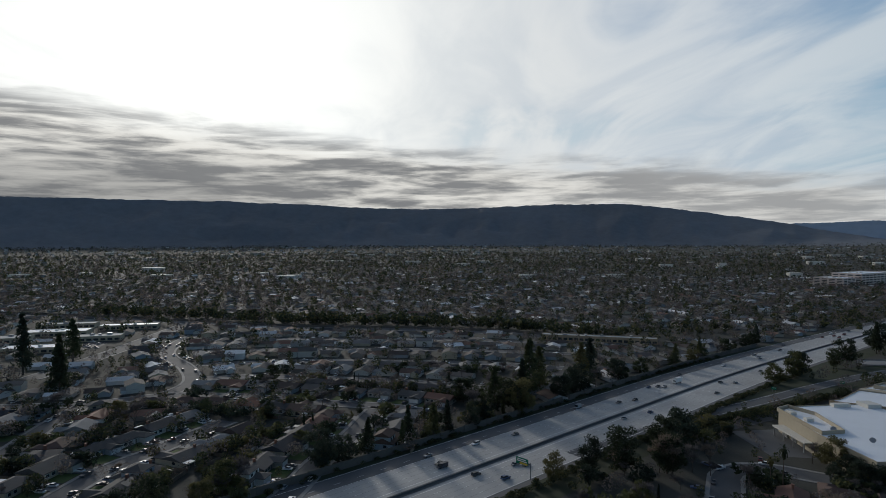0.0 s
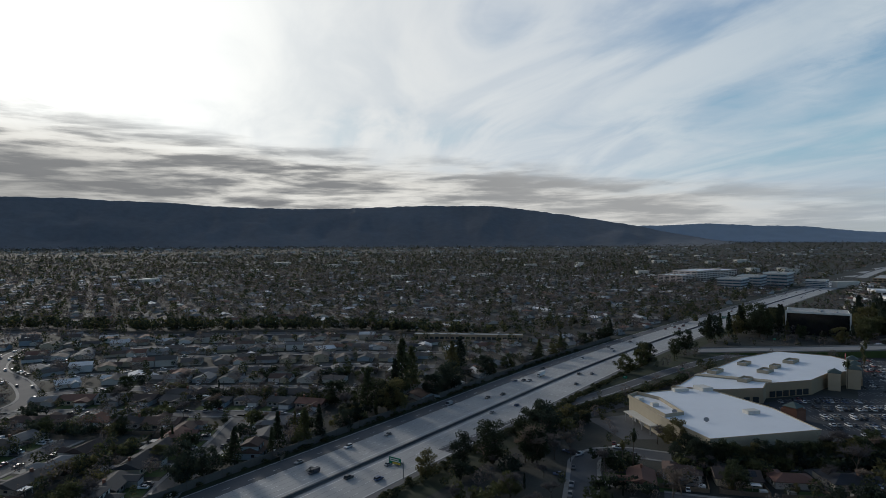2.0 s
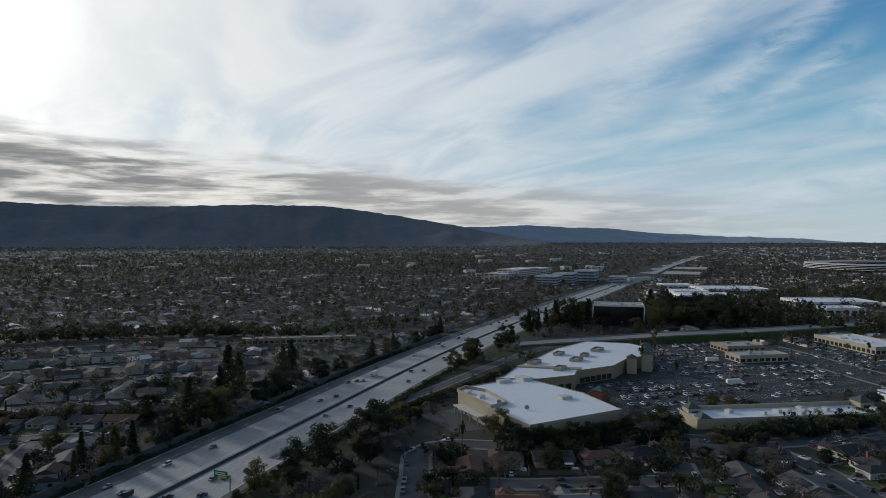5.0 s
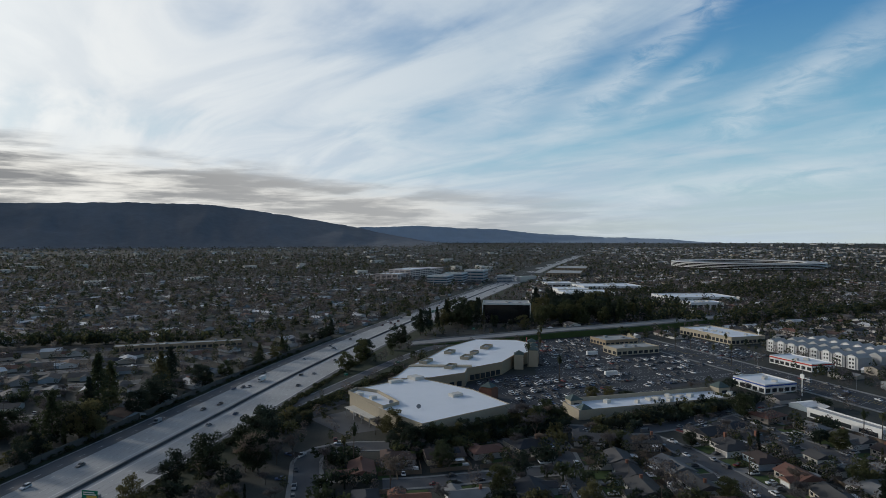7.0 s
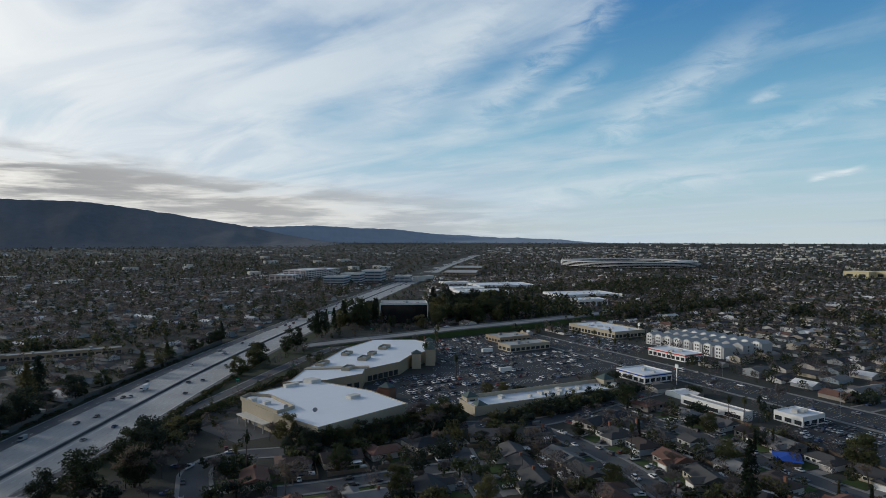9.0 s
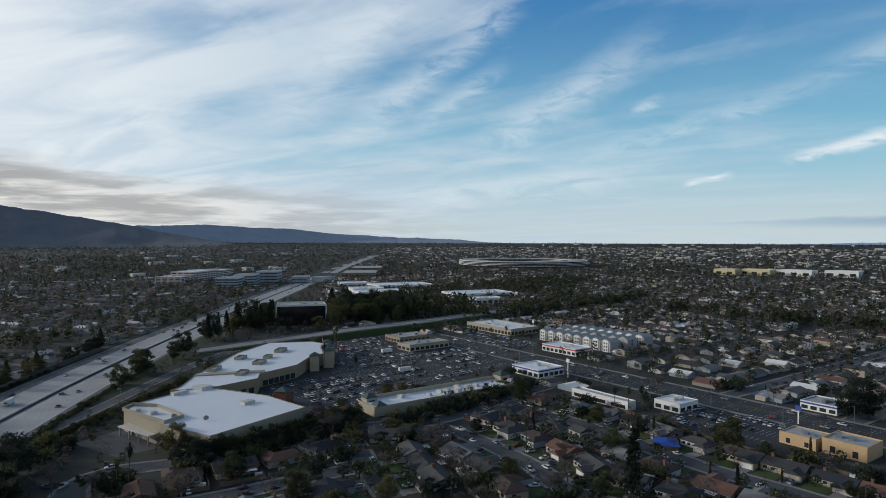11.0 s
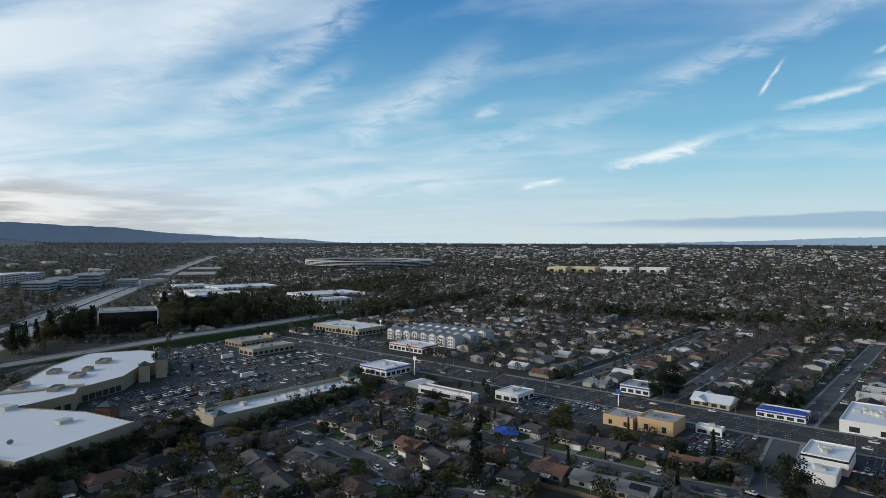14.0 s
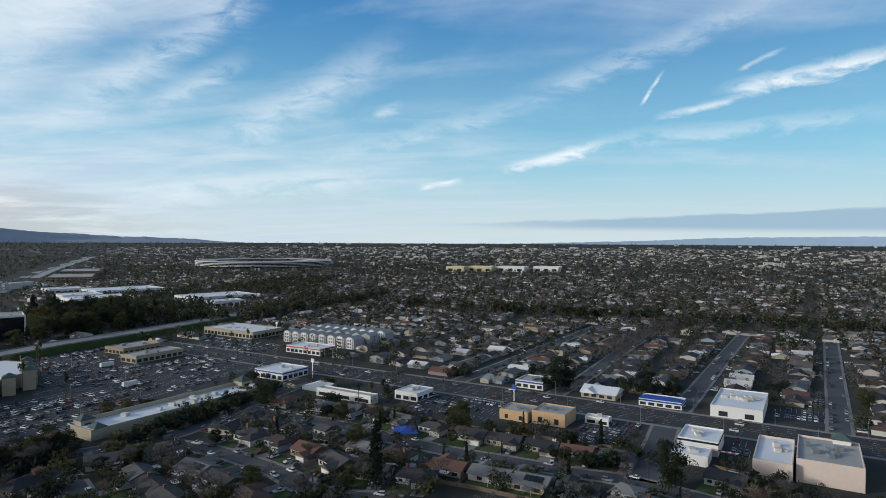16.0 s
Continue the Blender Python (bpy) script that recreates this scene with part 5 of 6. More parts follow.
# trees that stand out
for x, y, h in ((63, 265, 14), (77, 264, 14.5), (102, 287, 17), (110, 284, 15), (114, 299, 16), (45, 252, 8)):
    tree("oak", x, y, h)
for x, y, h in ((92, 262, 15), (96, 258, 13), (112, 258, 9), (106, 262, 9), (116, 268, 8), (226, 232, 12), (218, 236, 10)):
    tree("bare", x, y, h)
for x, y in ((128, 241), (133, 241)):
    tree("palm", x, y, 13)
for x, y in ((345, 345), (352, 352), (360, 362), (322, 292), (327, 296), (405, 392), (412, 397), (420, 404), (386, 372), (500, 330), (508, 320), (516, 310), (524, 298), (532, 286), (352, 118), (358, 112), (364, 106), (262, 130), (470, 262), (478, 252)):
    tree("palm", x, y, rnd.uniform(10, 14))
for x, y, h in ((-5, 307, 19), (2, 312, 17), (54, 387, 20), (62, 400, 16), (48, 376, 15), (-310, 455, 24), (-300, 500, 19), (-255, 410, 20), (-246, 395, 18), (30, 360, 14), (96, 430, 16), (104, 438, 17), (237, 72, 15)):
    tree("pine", x, y, h)
for x, y in ((-72, 318), (-68, 321), (-10, 322), (-4, 327), (3, 331), (34, 350), (42, 357), (310, 92), (324, 88), (268, 40), (262, -4), (310, -20)):
    tree("cypress", x, y, rnd.uniform(9, 13))
for x, y, h in ((264, -45, 14), (424, -4, 14), (418, 6, 12), (282, 96, 9)):
    tree("oak", x, y, h)
for x, y, h in ((232, 178, 15), (250, 176, 14), (205, 214, 13), (214, 205, 13), (240, 100, 15)):
    tree("bare", x, y, h)
# tall conifers round the office block and along the expressway
for k in range(150):
    x, y = rnd.uniform(440, 690), rnd.uniform(455, 640)
    s = (x - 380) * 0.75 + 400
    if y < s + 120 and y > 470 - (x - 460) * 0.12 + 14 and free(x, y, 3):
        shown = 40.6 < math.degrees(math.atan2(x, y)) < 45.6
        tree(rnd.choice(("pine", "oak", "oak")), x, y, rnd.uniform(6, 11) if shown else rnd.uniform(11, 19))
        take(x, y, 2)
# freeway shoulder trees
for x, y, h, k in ((250, 440, 13, "oak"), (256, 446, 12, "oak"), (226, 421, 9, "oak"), (300, 474, 10, "oak"), (318, 486, 12, "oak"), (372, 530, 16, "pine"), (380, 538, 15, "oak"), (395, 545, 14, "pine"), (410, 552, 15, "pine"), (425, 560, 14, "oak"), (440, 575, 16, "pine"), (455, 590, 15, "pine")):
    tree(k, x, y, h)
# belt behind the sound wall
for i in range(6, 34):
    for k in range(2):
        n = normals(AXIS)[i]
        p = AXIS[i] + n * -rnd.uniform(40, 46) + (AXIS[i + 1] - AXIS[i]) * rnd.random()
        if p.length > 215:
            tree(rnd.choice(("oak", "oak", "pine", "bare", "gum")), p.x, p.y, rnd.uniform(5, 12))
# hedges round the superstore and the strip
for k in range(64):
    s = rnd.random()
    x, y = 160 + 86 * s + rnd.uniform(-3, 3), 232 - 9 * s + rnd.uniform(-3, 3)
    tree(rnd.choice(("shrub", "oak", "shrub", "bare")), x, y + 4, rnd.uniform(3, 5.5))
for k in range(22):
    s = (k + rnd.random()) / 22
    tree("oak", 168 + 74 * s, 240.5 - 8.5 * s + rnd.uniform(-1.5, 0), rnd.uniform(5.0, 7.5))
for k in range(34):
    s = rnd.random()
    tree(rnd.choice(("shrub", "oak", "shrub")), 262 + 122 * s, 205 - 15 * s + rnd.uniform(-3, 2), rnd.uniform(3, 6))
for k in range(14):
    tree(rnd.choice(("oak", "shrub")), rnd.uniform(240, 262), rnd.uniform(224, 244), rnd.uniform(4, 7))
for k in range(12):
    x = 122 + 2.1 * k
    tree(rnd.choice(("shrub", "oak", "bare")), x + rnd.uniform(-4, 4), 312 + 0.6 * (x - 122) * 0.9 + rnd.uniform(-14, 4), rnd.uniform(3, 6))
for x, y, h in ((167, 250, 8), (164, 258, 7), (168, 264, 9), (163, 272, 7), (166, 242, 8), (158, 248, 6)):
    tree(rnd.choice(("oak", "bare")), x, y, h)
# yards
for k in range(1500):
    a, r = rnd.uniform(-40, 118), rnd.uniform(225, 470)
    x, y = r * math.sin(radians(a)), r * math.cos(radians(a))
    if sum(count.values()) > 700:
        break
    if not free(x, y, 0.6) or inside((x, y), LOT) or (60 < x < 240 and y > 262):
        continue
    tree(rnd.choice(("oak", "oak", "bare", "bare", "bare", "bare", "bare", "gum", "shrub", "shrub", "shrub", "shrub", "cypress")), x, y, rnd.uniform(4, 8) if k % 6 else rnd.uniform(8, 12))
    take(x, y, 1.5)

# ---- vehicles ----


def car(name, label, length=4.6, width=1.82, kind="saloon", group="parked cars"):
    """A car along x, nose to +x: shell with roof, glass house, wheels."""
    L, W = length / 2, width / 2
    hi = {"saloon": 1.45, "suv": 1.72, "van": 2.2, "truck": 1.85}[kind]
    belt = 0.88 if kind == "saloon" else 1.02
    b = Build()
    prof = [(-L, 0.55, 0.80), (-L + 0.15, 0.32, belt - 0.02), (-L * 0.5, 0.28, belt), (0.0, 0.28, belt), (L * 0.42, 0.28, belt - 0.02), (L - 0.25, 0.30, belt - 0.17), (L, 0.45, 0.62)]
    k = len(b.v)
    for i, (x, lo, up) in enumerate(prof):
        w = W * (0.9 if i in (0, len(prof) - 1) else 1.0)
        b.v += [(x, -w * 0.92, lo), (x, w * 0.92, lo), (x, w, (lo + up) / 2), (x, w * 0.93, up), (x, -w * 0.93, up), (x, -w, (lo + up) / 2)]
    for i in range(len(prof) - 1):
        for q in range(6):
            r = (q + 1) % 6
            b.f.append((k + i * 6 + q, k + i * 6 + 6 + q, k + i * 6 + 6 + r, k + i * 6 + r))
    b.f += [tuple(k + q for q in range(6)), tuple(k + (len(prof) - 1) * 6 + q for q in (5, 4, 3, 2, 1, 0))]
    c0, c1 = {"saloon": (-L * 0.72, L * 0.36), "suv": (-L * 0.94, L * 0.36), "van": (-L * 0.97, L * 0.72), "truck": (-L * 0.1, L * 0.42)}[kind]
    f0 = 0.14 if kind != "saloon" else 0.55
    f1 = 0.75 if kind != "van" else 0.35
    b.prism([(c0 + f0, -W * 0.76), (c1 - f1, -W * 0.76), (c1 - f1, W * 0.76), (c0 + f0, W * 0.76)], hi - 0.07, hi)
    if kind == "van":
        b.box(c0, -W * 0.93, belt, c1 - 1.2, W * 0.93, hi - 0.003)
    if kind == "truck":
        b.box(-L, -W * 0.95, belt, -L * 0.12, -W * 0.85, belt + 0.35).box(-L, W * 0.85, belt, -L * 0.12, W * 0.95, belt + 0.35)
    root = tagged(part(name, b, m_carpaint), label, "car", group)
    g = Build()
    g.v += [(c0, -W * 0.9, belt - 0.02), (c1, -W * 0.9, belt - 0.02), (c1, W * 0.9, belt - 0.02), (c0, W * 0.9, belt - 0.02),
            (c0 + f0, -W * 0.74, hi - 0.05), (c1 - f1, -W * 0.74, hi - 0.05), (c1 - f1, W * 0.74, hi - 0.05), (c0 + f0, W * 0.74, hi - 0.05)]
    g.f += [(0, 1, 5, 4), (1, 2, 6, 5), (2, 3, 7, 6), (3, 0, 4, 7), (4, 5, 6, 7)]
    part("window_glass", g, m_glass, root, "dark car windows")
    for x in (-L * 0.62, L * 0.62):
        for s in (-1, 1):
            tyre = part("wheel", Build().tube((x, s * (W - 0.2), 0.32), (x, s * (W + 0.02), 0.32), 0.33, 0.33, 10), m_tyre, root)
            part("rim", Build().tube((x, s * (W + 0.021), 0.32), (x, s * (W + 0.03), 0.32), 0.21, 0.21, 8), m_rim, tyre)
    return root


FLEET = [car("car", "parked saloon car on asphalt"), car("car", "parked sport utility vehicle on asphalt", 4.75, 1.9, "suv"), car("car", "compact car parked on asphalt", 4.1, 1.76), car("pickup_truck", "pickup truck parked by the kerb", 5.5, 1.95, "truck"), car("van", "panel van parked on asphalt", 5.4, 2.0, "van")]
DRIVEN = [car("car", "saloon car on the freeway", group="cars on the road"), car("car", "sport utility vehicle on the freeway", 4.75, 1.9, "suv", "cars on the road"), car("van", "van driving on the freeway", 5.6, 2.0, "van", "cars on the road")]
parked = set()


def park(fleet, weights, x, y, deg, z=0.07):
    i = rnd.choices(range(len(fleet)), weights)[0]
    m = pose(x, y, z, 0, 0, deg)
    if fleet[i] in parked:
        copy_thing(fleet[i], m)
    else:
        parked.add(fleet[i])
        fleet[i].matrix_basis = m


FW, DW = (5, 5, 3, 1, 0.5), (5, 4, 0.6)
# freeway traffic: side of the axis, distance along it
steps = [0.0]
for i in range(len(AXIS) - 1):
    steps.append(steps[-1] + (AXIS[i + 1] - AXIS[i]).length)


def along(s):
    i = max(k for k in range(len(steps) - 1) if steps[k] <= s)
    d = (AXIS[i + 1] - AXIS[i]).normalized()
    return AXIS[i] + d * (s - steps[i]), d


far_cars = list(drive_cars)
for lane in (-24.5, -20.7, -17.1, -13.5, -9.9, 6.2, 9.9, 13.6, 17.4):
    s = 420 + rnd.uniform(0, 60)
    while s < 2300:
        p, d = along(s)
        q = p + Vector((d.y, -d.x)) * lane
        deg = math.degrees(math.atan2(d.y, d.x)) + (180 if lane < 0 else 0)
        if s < 1000:
            park(DRIVEN, DW, q.x, q.y, deg, 0.1)
        else:
            far_cars.append((q.x, q.y, land(q.x, q.y) + 0.1, radians(deg), 4.6))
        s += rnd.uniform(45, 190) if lane < 0 else rnd.uniform(110, 360)
# white box lorry
lorry = thing("box_lorry", "white box lorry on the freeway", "lorry", pose(161, 424, 0.1, 0, 0, 220))
part("cargo_box", Build().box(-3.6, -1.2, 0.9, 2.0, 1.2, 3.7), m_whitew, lorry)
part("cab", Build().box(2.15, -1.1, 0.6, 3.9, 1.1, 2.6, 0.9), m_whitew, lorry)
part("windscreen", Build().box(3.75, -0.95, 1.6, 3.93, 0.95, 2.4), m_glass, lorry)
part("chassis", Build().box(-3.5, -0.5, 0.5, 3.8, 0.5, 0.897), m_steel, lorry)
for x in (-2.4, 2.9):
    for s in (-1, 1):
        part("wheel", Build().tube((x, s * 0.8, 0.48), (x, s * 1.1, 0.48), 0.48, 0.48, 10), m_tyre, lorry)
# stalls of the car parks
stalls = Build()
E1 = Vector((0.976, -0.218))


def car_rows(poly, e, pitch, fill, near=0, fw=FW, own=False):
    """Double rows of stalls along e inside an outline."""
    f = Vector((-e.y, e.x))
    deg = math.degrees(math.atan2(f.y, f.x))
    us, vs = [p.dot(e) for p in poly], [p.dot(f) for p in poly]
    v = min(vs) + 3
    k = 0
    while v < max(vs):
        u = min(us)
        while u < max(us):
            p = e * u + f * v
            if inside(p, poly) and (own or free(p.x, p.y, 1.5)):
                a, c = p - e * 1.38 - f * 2.4, p - e * 1.38 + f * 2.4
                n = e * 0.06
                stalls.poly([(a.x - n.x, a.y - n.y, 0.075), (a.x + n.x, a.y + n.y, 0.075), (c.x + n.x, c.y + n.y, 0.075), (c.x - n.x, c.y - n.y, 0.075)])
                g = noise.noise(Vector((p.x * 0.022, p.y * 0.022, 2.0))) * 1.3
                if rnd.random() < fill + g:
                    if p.length < near:
                        park(FLEET, fw, p.x, p.y, deg + rnd.choice((0, 180)) + rnd.uniform(-2, 2))
                    else:
                        far_cars.append((p.x, p.y, 0.07, radians(deg + rnd.choice((0, 180))), rnd.uniform(4.2, 4.9)))
            u += 2.76
        v += 5.4 if k % 2 == 0 else pitch - 5.4
        k += 1


car_rows(LOT, E1, 17.5, 0.36, 318)
for poly, fill in LOTS:
    setting("car_park", Build().poly([(p.x, p.y, 0.055) for p in ccw(poly)]), m_lot, "asphalt car park beside a shop", "car park")
    car_rows(poly, V, 17.0, fill, 350, own=True)
take_poly([(p.x, p.y) for p in LOT])
for x, y in ((371, 286), (424, 347)):
    tr = thing("box_trailer", "white box trailer parked in the car park", "trailer", pose(x, y, 0.06, 0, 0, -20))
    part("cargo_box", Build().box(-5, -1.3, 1.0, 5, 1.3, 3.9), m_whitew, tr)
    for q in (-3.6, -2.4, 3.2):
        part("wheel", Build().tube((q, -1.2, 0.5), (q, 1.2, 0.5), 0.5, 0.5, 10), m_tyre, tr)
stuff("stall_lines", stalls, (m_paint,), "white parking stall lines", "road marking")
# kerbside and driveway cars
n_kerb = 0
for line, w, sides, lot, deep in spots:
    nn = normals(line)
    for i in range(1, len(line) - 1):
        d = line[i + 1] - line[i]
        deg = math.degrees(math.atan2(d.y, d.x))
        for s in (-1, 1):
            if rnd.random() < (0.42 if line[i].length < 420 else 0.2) and line[i].length > 225:
                p = line[i] + nn[i] * (s * (w / 2 - 1.1))
                if line[i].length < 420 and n_kerb < 110:
                    park(FLEET, FW, p.x, p.y, deg + (0 if s > 0 else 180))
                    n_kerb += 1
                else:
                    far_cars.append((p.x, p.y, 0.07, radians(deg), 4.5))
            if rnd.random() < 0.22 and line[i].length > 225:
                p = line[i] + nn[i] * (s * (w / 2 + 5.0))
                if free(p.x, p.y, 0.5):
                    far_cars.append((p.x, p.y, 0.1, radians(deg + 90), 4.5))
for k in range(60):
    v, o = rnd.uniform(-140, 520), rnd.choice((-13.4, 13.4, -10, 10, -6.7, 6.7))
    p = uv(365.5 + o, v)
    far_cars.append((p.x, p.y, 0.07, math.atan2(V.y, V.x), 4.6))


def car_field(name, pts, label):
    """Many small cars joined: shell, glass sides and roof."""
    pts = np.asarray(pts)
    n = len(pts)
    x, y, z, a, l = pts.T
    L, o = l / 2, np.ones(n)
    rings = [[(-1, -.88), (1, -.88), (1, .88), (-1, .88), 0.3], [(-1, -.9), (1, -.9), (1, .9), (-1, .9), 0.85], [(-.8, -.82), (.42, -.82), (.42, .82), (-.8, .82), 0.92], [(-.55, -.7), (.1, -.7), (.1, .7), (-.55, .7), 1.5]]
    vs = []
    for ring in rings:
        for p in ring[:4]:
            px, py = p[0] * L, p[1] * o
            vs.append(np.stack([px * np.cos(a) - py * np.sin(a) + x, px * np.sin(a) + py * np.cos(a) + y, z + ring[4]], 1))
    vs = np.stack(vs, 1)
    k = (np.arange(n) * 16)[:, None]
    paint = [(0 + i, (i + 1) % 4, 4 + (i + 1) % 4, 4 + i) for i in range(4)] + [(4 + i, 4 + (i + 1) % 4, 8 + (i + 1) % 4, 8 + i) for i in range(4)] + [(12, 13, 14, 15)]
    glass = [(8 + i, 8 + (i + 1) % 4, 12 + (i + 1) % 4, 12 + i) for i in range(4)]
    faces = [tuple(r) for q in paint + glass for r in (k + np.array(q)).tolist()]
    me = bpy.data.meshes.new(name)
    me.from_pydata(vs.reshape(-1, 3).tolist(), [], faces)
    me.materials.append(m_carfar)
    me.materials.append(m_glass)
    idx = np.zeros(len(faces), dtype=np.int32)
    idx[len(paint) * n:] = 1
    me.polygons.foreach_set("material_index", idx)
    me.update()
    return tagged(new(name, me), label, "cars", kind="stuff")


car_field("parked_cars", far_cars, "many parked cars in white, black, silver and red")

# ---- lamps, signs, poles ----


def street_lamp(h=9.0, arm=2.2):
    root = thing("street_lamp", "slim grey steel street lamp with single arm", "street lamp", group="street lamps")
    part("pole", Build().tube((0, 0, -0.1), (0, 0, h), 0.11, 0.06, 6), m_steel, root)
    part("arm", Build().tube((0, 0, h - 0.1), (arm, 0, h + 0.25), 0.05, 0.04, 5), m_steel, root)
    part("lamp_head", Build().box(arm - 0.1, -0.14, h + 0.18, arm + 0.6, 0.14, h + 0.32), m_steel, root)
    return root


lamp = street_lamp()
first = True
for v in range(-130, 400, 42):
    for u, deg in ((348.5, -20), (382.5, 160)):
        p = uv(u, v + (20 if deg > 0 else 0))
        m = pose(p.x, p.y, 0.1, 0, 0, deg)
        if first:
            lamp.matrix_basis, first = m, False
        else:
            copy_thing(lamp, m)
for x, y in ((300, 262), (335, 300), (372, 290), (395, 340), (430, 300), (420, 375), (455, 280), (350, 262)):
    copy_thing(lamp, pose(x, y, 0.1, 0, 0, rnd.uniform(0, 360)))


def utility_pole():
    root = thing("utility_pole", "weathered wooden utility pole with crossarm", "utility pole", group="utility poles")
    part("pole", Build().tube((0, 0, -0.2), (0, 0, 11), 0.16, 0.11, 7), m_bark, root)
    part("crossarm", Build().box(-1.2, -0.06, 10.1, 1.2, 0.06, 10.25), m_bark, root)
    for x in (-1.0, 0.5, 1.0):
        part("insulator", Build().tube((x, 0, 10.253), (x, 0, 10.45), 0.05, 0.04, 6), m_steel, root)
    return root


pole = utility_pole()
spots2 = [(256 + 9 * k, -70 + 34 * k) for k in range(4)] + [(-90 + 34 * k, 405 + 2 * k) for k in range(4)] + [(-30 + 38 * k, 530 - 3 * k) for k in range(3)] + [(198 + 15 * k, 130 + 25 * k) for k in range(3)]
for i, (x, y) in enumerate(spots2):
    if i:
        copy_thing(pole, pose(x, y, 0, 0, 0, 60))
    else:
        pole.matrix_basis = pose(x, y, 0, 0, 0, 60)


def gantry(x, y, deg, w, h, mat, yellow=False, label="green overhead freeway sign on steel post"):
    root = thing("freeway_sign", label, "road sign", pose(x, y, 0, 0, 0, deg))
    part("post", Build().tube((w / 2 + 1.2, 0, -0.2), (w / 2 + 1.2, 0, h + 0.5), 0.22, 0.2, 8), m_steel, root)
    part("beam", Build().box(-w / 2, 0.08, h - 0.3, w / 2 + 1.2, 0.32, h - 0.05), m_steel, root)
    part("panel", Build().box(-w / 2, -0.06, h - 1.4, w / 2, 0.06, h + 1.4), mat, root, "reflective sign panel")
    for i, (a, c) in enumerate(((-0.42, 0.3), (-0.42, 0.42))):
        part("lettering_bar", Build().box(a * w, -0.085, h + 0.5 - i * 0.75, c * w, -0.063, h + 0.85 - i * 0.75), m_paint, root, "white lettering bar")
    if yellow:
        part("exit_panel", Build().box(-w * 0.2, -0.085, h - 1.3, w * 0.45, -0.063, h - 0.5), m_yellowpaint, root, "yellow exit panel")
    return root


gantry(33, 258, -47, 6.5, 6.5, m_sign, True)
gantry(330, 505, -47, 5.0, 8.0, m_dark, label="dark back of an overhead freeway sign")
gantry(466, 632, -50, 9.0, 9.0, m_sign)


def small_sign(x, y, deg):
    root = thing("road_sign", "small green exit sign on two posts", "road sign", pose(x, y, 0, 0, 0, deg))
    for s in (-0.8, 0.8):
        part("post", Build().tube((s, 0.1, -0.1), (s, 0.1, 3.0), 0.06, 0.06, 6), m_steel, root)
    part("panel", Build().box(-1.5, -0.05, 1.6, 1.5, 0.03, 3.4), m_sign, root)
    part("lettering_bar", Build().box(-1.1, -0.075, 2.5, 1.1, -0.053, 2.8), m_paint, root)


small_sign(214, 399, -47), small_sign(268, 414, -40), small_sign(436, 520, -20)


def pylon(x, y, h, mat, label):
    root = thing("pylon_sign", label, "sign", pose(x, y, 0, 0, 0, 63))
    part("post", Build().box(-0.3, -0.2, -0.1, 0.3, 0.2, h - 2.6), m_whitew, root)
    part("panel", Build().box(-1.6, -0.25, h - 2.597, 1.6, 0.25, h), mat, root)


pylon(422, 176, 14, m_whitew, "tall white shop pylon sign by the boulevard")
pylon(604, 292, 14, m_whitew, "white pylon sign of the far plaza")
pylon(388, 28, 10, m_bluepaint, "blue and white pylon sign by the boulevard")

# blue sheet over a roof, canopy, awning
tarp = thing("roof_tarpaulin", "bright blue tarpaulin stretched over a shed", "tarpaulin", pose(309, 78, 0, 0, 0, 20))
part("shed", Build().box(-6.5, -5, -0.1, 6.5, 5, 2.2), m_wood, tarp)
b = Build()
roof_solid(b, -6.5, -5, 6.5, 5, 2.4, 1.3, 0.8, True)
part("sheet", b, m_blue, tarp)
kiosk = flat_building("sales_kiosk", "small white flat-roofed sales kiosk", "kiosk", rect(349, -21, 6, 13, -20), 3.6, m_whitew, m_white_roof, 0.7, glass=(0, 3), units=1)
awn = thing("striped_awning", "red and white striped awning on posts", "awning", pose(305, -74, 0, 0, 0, -20))
for i in range(10):
    part("stripe", Build().poly([(-2.5, -7 + 1.4 * i, 3.4), (2.5, -7 + 1.4 * i, 2.6), (2.5, -5.6 + 1.4 * i, 2.6), (-2.5, -5.6 + 1.4 * i, 3.4)]), m_stripe if i % 2 else m_whitew, awn)
for s in (-6.8, 6.8):
    part("post", Build().tube((2.3, s, -0.1), (2.3, s, 2.6), 0.06, 0.06, 6), m_steel, awn)

# ---- tree belts, far suburbs, woods ----
for a, c, wide, n, tall, ev in (((-470, 826), (-300, 768), 40, 130, (8, 14), 0.85), ((-300, 768), (-160, 722), 36, 110, (8, 14), 0.85), ((-160, 722), (-40, 708), 34, 100, (8, 15), 0.85),
                                ((-40, 708), (72, 676), 32, 90, (8, 14), 0.85), ((72, 676), (180, 612), 30, 80, (8, 14), 0.85), ((180, 612), (300, 680), 60, 60, (7, 12), 0.6),
                                ((900, 230), (840, 0), 36, 120, (9, 16), 0.8), ((840, 0), (790, -240), 36, 120, (9, 16), 0.8), ((790, -240), (720, -460), 36, 110, (9, 16), 0.8),
                                ((530, -30), (805, -143), 24, 110, (8, 12), 0.0), ((705, 383), (1100, 308), 26, 190, (9, 15), 0.8), ((640, 420), (820, 560), 90, 130, (9, 18), 0.9), ((760, 390), (1080, 420), 50, 110, (9, 16), 0.8),
                                ((760, 640), (1100, 700), 60, 120, (8, 15), 0.85), ((420, 660), (560, 800), 50, 90, (7, 12), 0.5), ((1000, 560), (1500, 620), 160, 260, (9, 17), 0.8)):
    belt(a, c, wide, n, tall, ev)
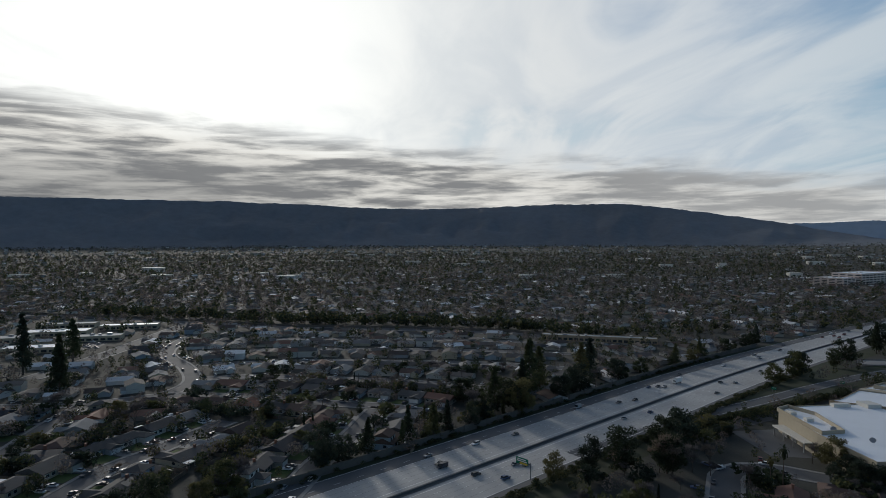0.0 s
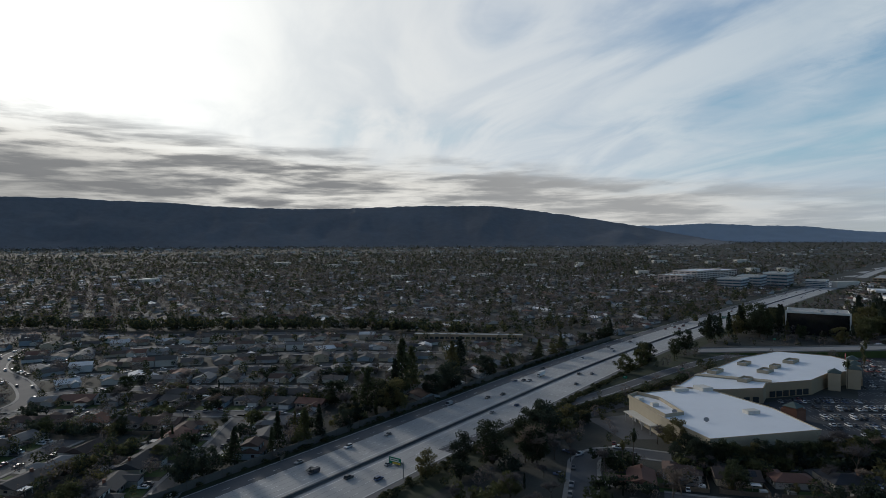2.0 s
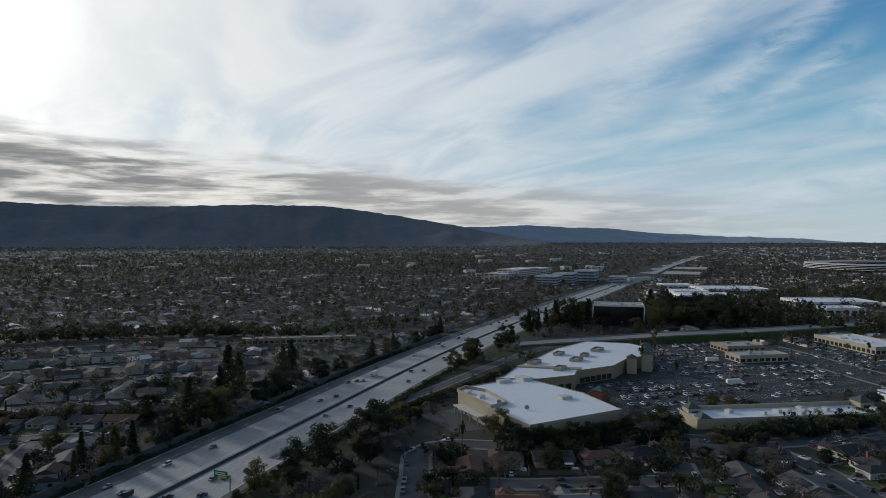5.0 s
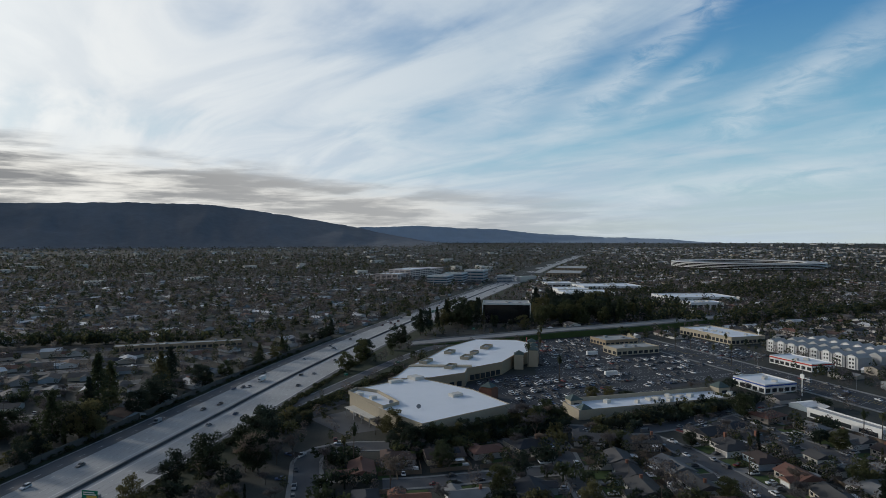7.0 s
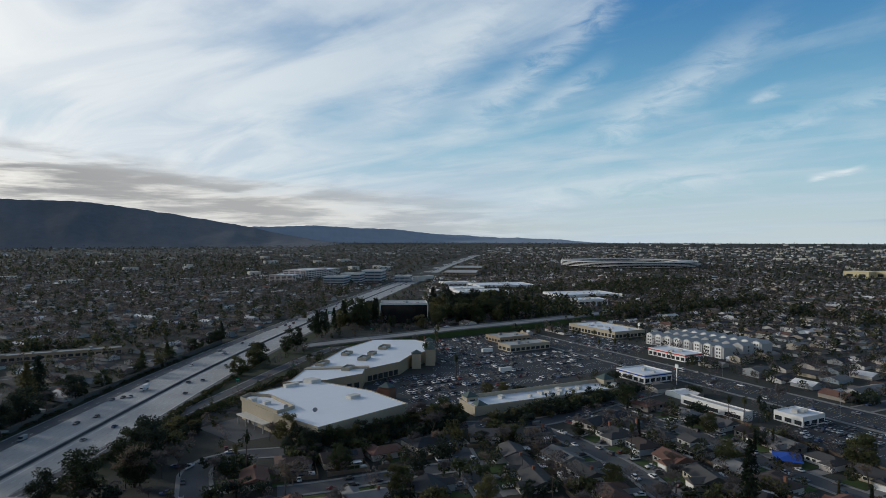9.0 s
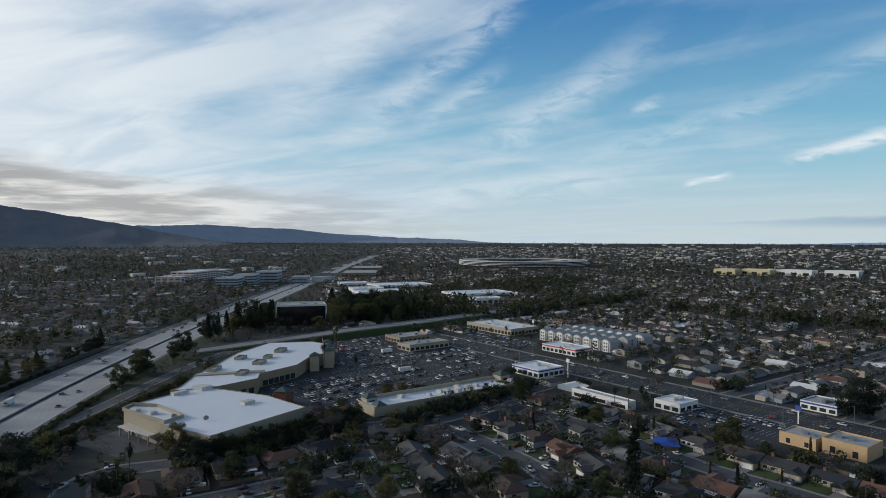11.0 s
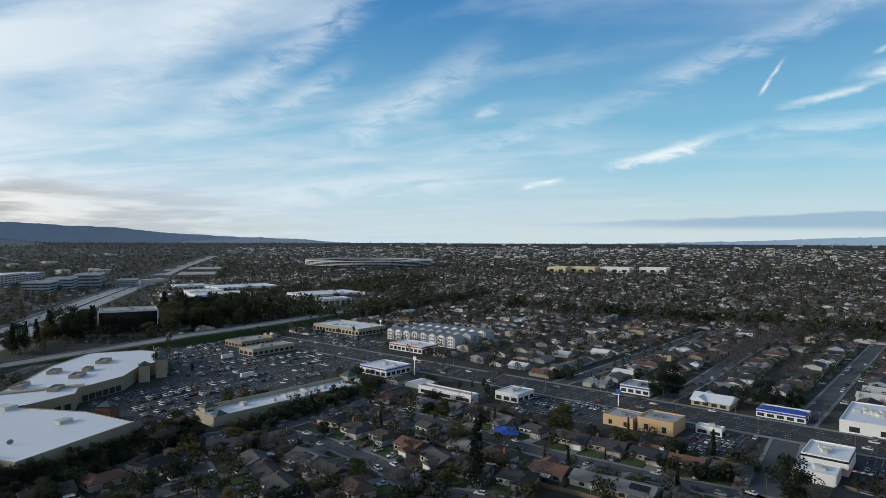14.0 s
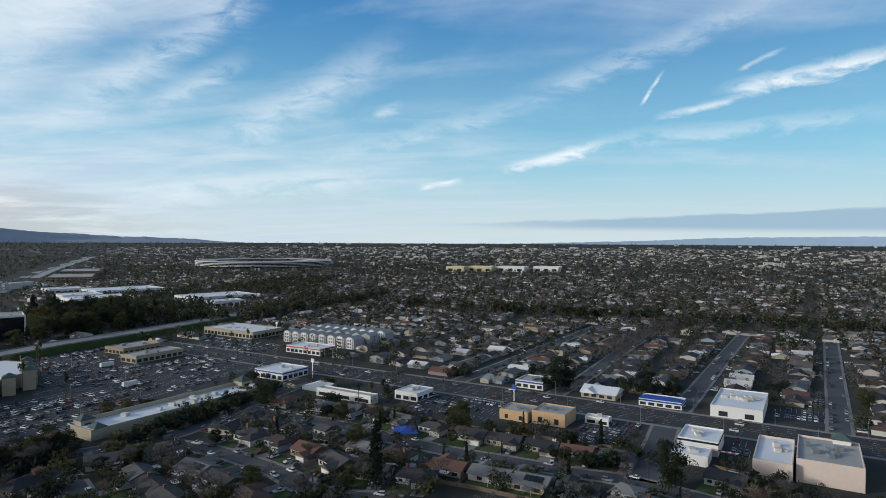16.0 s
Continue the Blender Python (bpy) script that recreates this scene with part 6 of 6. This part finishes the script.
# clipped hedge between the ramp and the service road
for k in range(420):
    q = Vector((120, 318)) + (Vector((246, 386)) - Vector((120, 318))) * rnd.random()
    h = rnd.uniform(2.0, 3.4)
    far_e.append((q.x + rnd.uniform(-3.2, 3.2), q.y + rnd.uniform(-1.6, 1.6), 0.0, h, h * rnd.uniform(0.5, 0.7)))
# undergrowth on the freeway banks
for i in range(6, 30):
    n, d = normals(AXIS)[i], AXIS[i + 1] - AXIS[i]
    for k in range(34):
        p = AXIS[i] + d * rnd.random() + n * (rnd.uniform(29.5, 34.5) if rnd.random() < 0.75 else rnd.uniform(-37.6, -35))
        h = rnd.uniform(1.0, 2.6)
        far_e.append((p.x, p.y, 0.0, h, h * rnd.uniform(0.6, 0.9)))
for k in range(420):
    x, y = rnd.uniform(30, 235), rnd.uniform(240, 345)
    t = 0.66 * (x - 31) + 262
    if free(x, y, 1.0) and t - 34 < y < t + 6:
        h = rnd.uniform(1.2, 4.0)
        far_e.append((x, y, 0.0, h, h * rnd.uniform(0.5, 0.8)))
grid(-20, 66, 19, 380, 1750, 45, 122, False, 0.9)
grid(18, 66, 19, 380, 1750, -46, 54, True, 0.8)
grid(-33, 84, 25, 1750, 4100, 20, 122, False, 0.36)
grid(35, 84, 25, 1750, 3900, -46, 54, True, 0.24)
woods(240, 700, -46, 122, 3000, (4, 8.5), 0.42)
woods(700, 1700, -46, 50, 8000, (6, 12), 0.38)
woods(700, 1700, 50, 122, 7500, (5, 12), 0.55)
woods(480, 1050, 50, 122, 1900, (6, 11), 0.55)
woods(480, 1050, -46, 48, 1500, (6, 11), 0.5)
woods(1700, 3000, -46, 30, 12000, (7, 14), 0.55)
woods(1050, 2300, 50, 122, 6500, (6, 12), 0.5)
woods(1050, 2300, -46, 40, 5000, (7, 13), 0.5)
woods(1700, 3000, 30, 122, 13000, (6, 12), 0.5)
woods(3000, 4700, -46, 122, 17000, (6, 12), 0.65)
far_houses("far_suburb_houses", far_h, "low suburban houses spreading across the plain")
stuff("far_streets", far_road, (m_street,), "narrow asphalt streets between the houses", "street")
for lo, hi, cards, size, where in ((0, 620, 110, 0.40, "near"), (620, 1500, 34, 0.72, "middle"), (1500, 9000, 11, 1.15, "far")):
    for trees, mat, kind, thin in ((far_e, m_leaf_far, "evergreen_trees", 1.0), (far_b, m_bare_far, "bare_trees", 0.62)):
        pts = [p for p in trees if lo <= math.hypot(p[0], p[1]) < hi]
        words = "dark evergreen trees" if thin == 1.0 else "bare grey-brown winter trees"
        far_trees(kind, pts, mat, words + {"near": " between the yards and streets", "middle": " among the suburban houses", "far": " far across the plain"}[where], cards, size * thin)
b = Build()
for k in range(130):
    a, r = radians(rnd.uniform(62, 121)), rnd.uniform(2300, 4600)
    x, y = r * math.sin(a), r * math.cos(a)
    w, d, h = rnd.uniform(8, 40), rnd.uniform(10, 18), rnd.uniform(6, 11)
    b.box(x - d / 2, y - w / 2, land(x, y) - 1, x + d / 2, y + w / 2, land(x, y) + h)
for k in range(60):
    a, r = radians(rnd.uniform(-36, 45)), rnd.uniform(1500, 3300)
    x, y = r * math.sin(a), r * math.cos(a)
    w, d, h = rnd.uniform(20, 60), rnd.uniform(14, 30), rnd.uniform(7, 13)
    if left_of_freeway(x - 40, y + 40):
        b.box(x - w / 2, y - d / 2, land(x, y) - 1, x + w / 2, y + d / 2, land(x, y) + h)
stuff("distant_buildings", b, (m_unit,), "pale flat-roofed buildings far across the plain", "buildings")
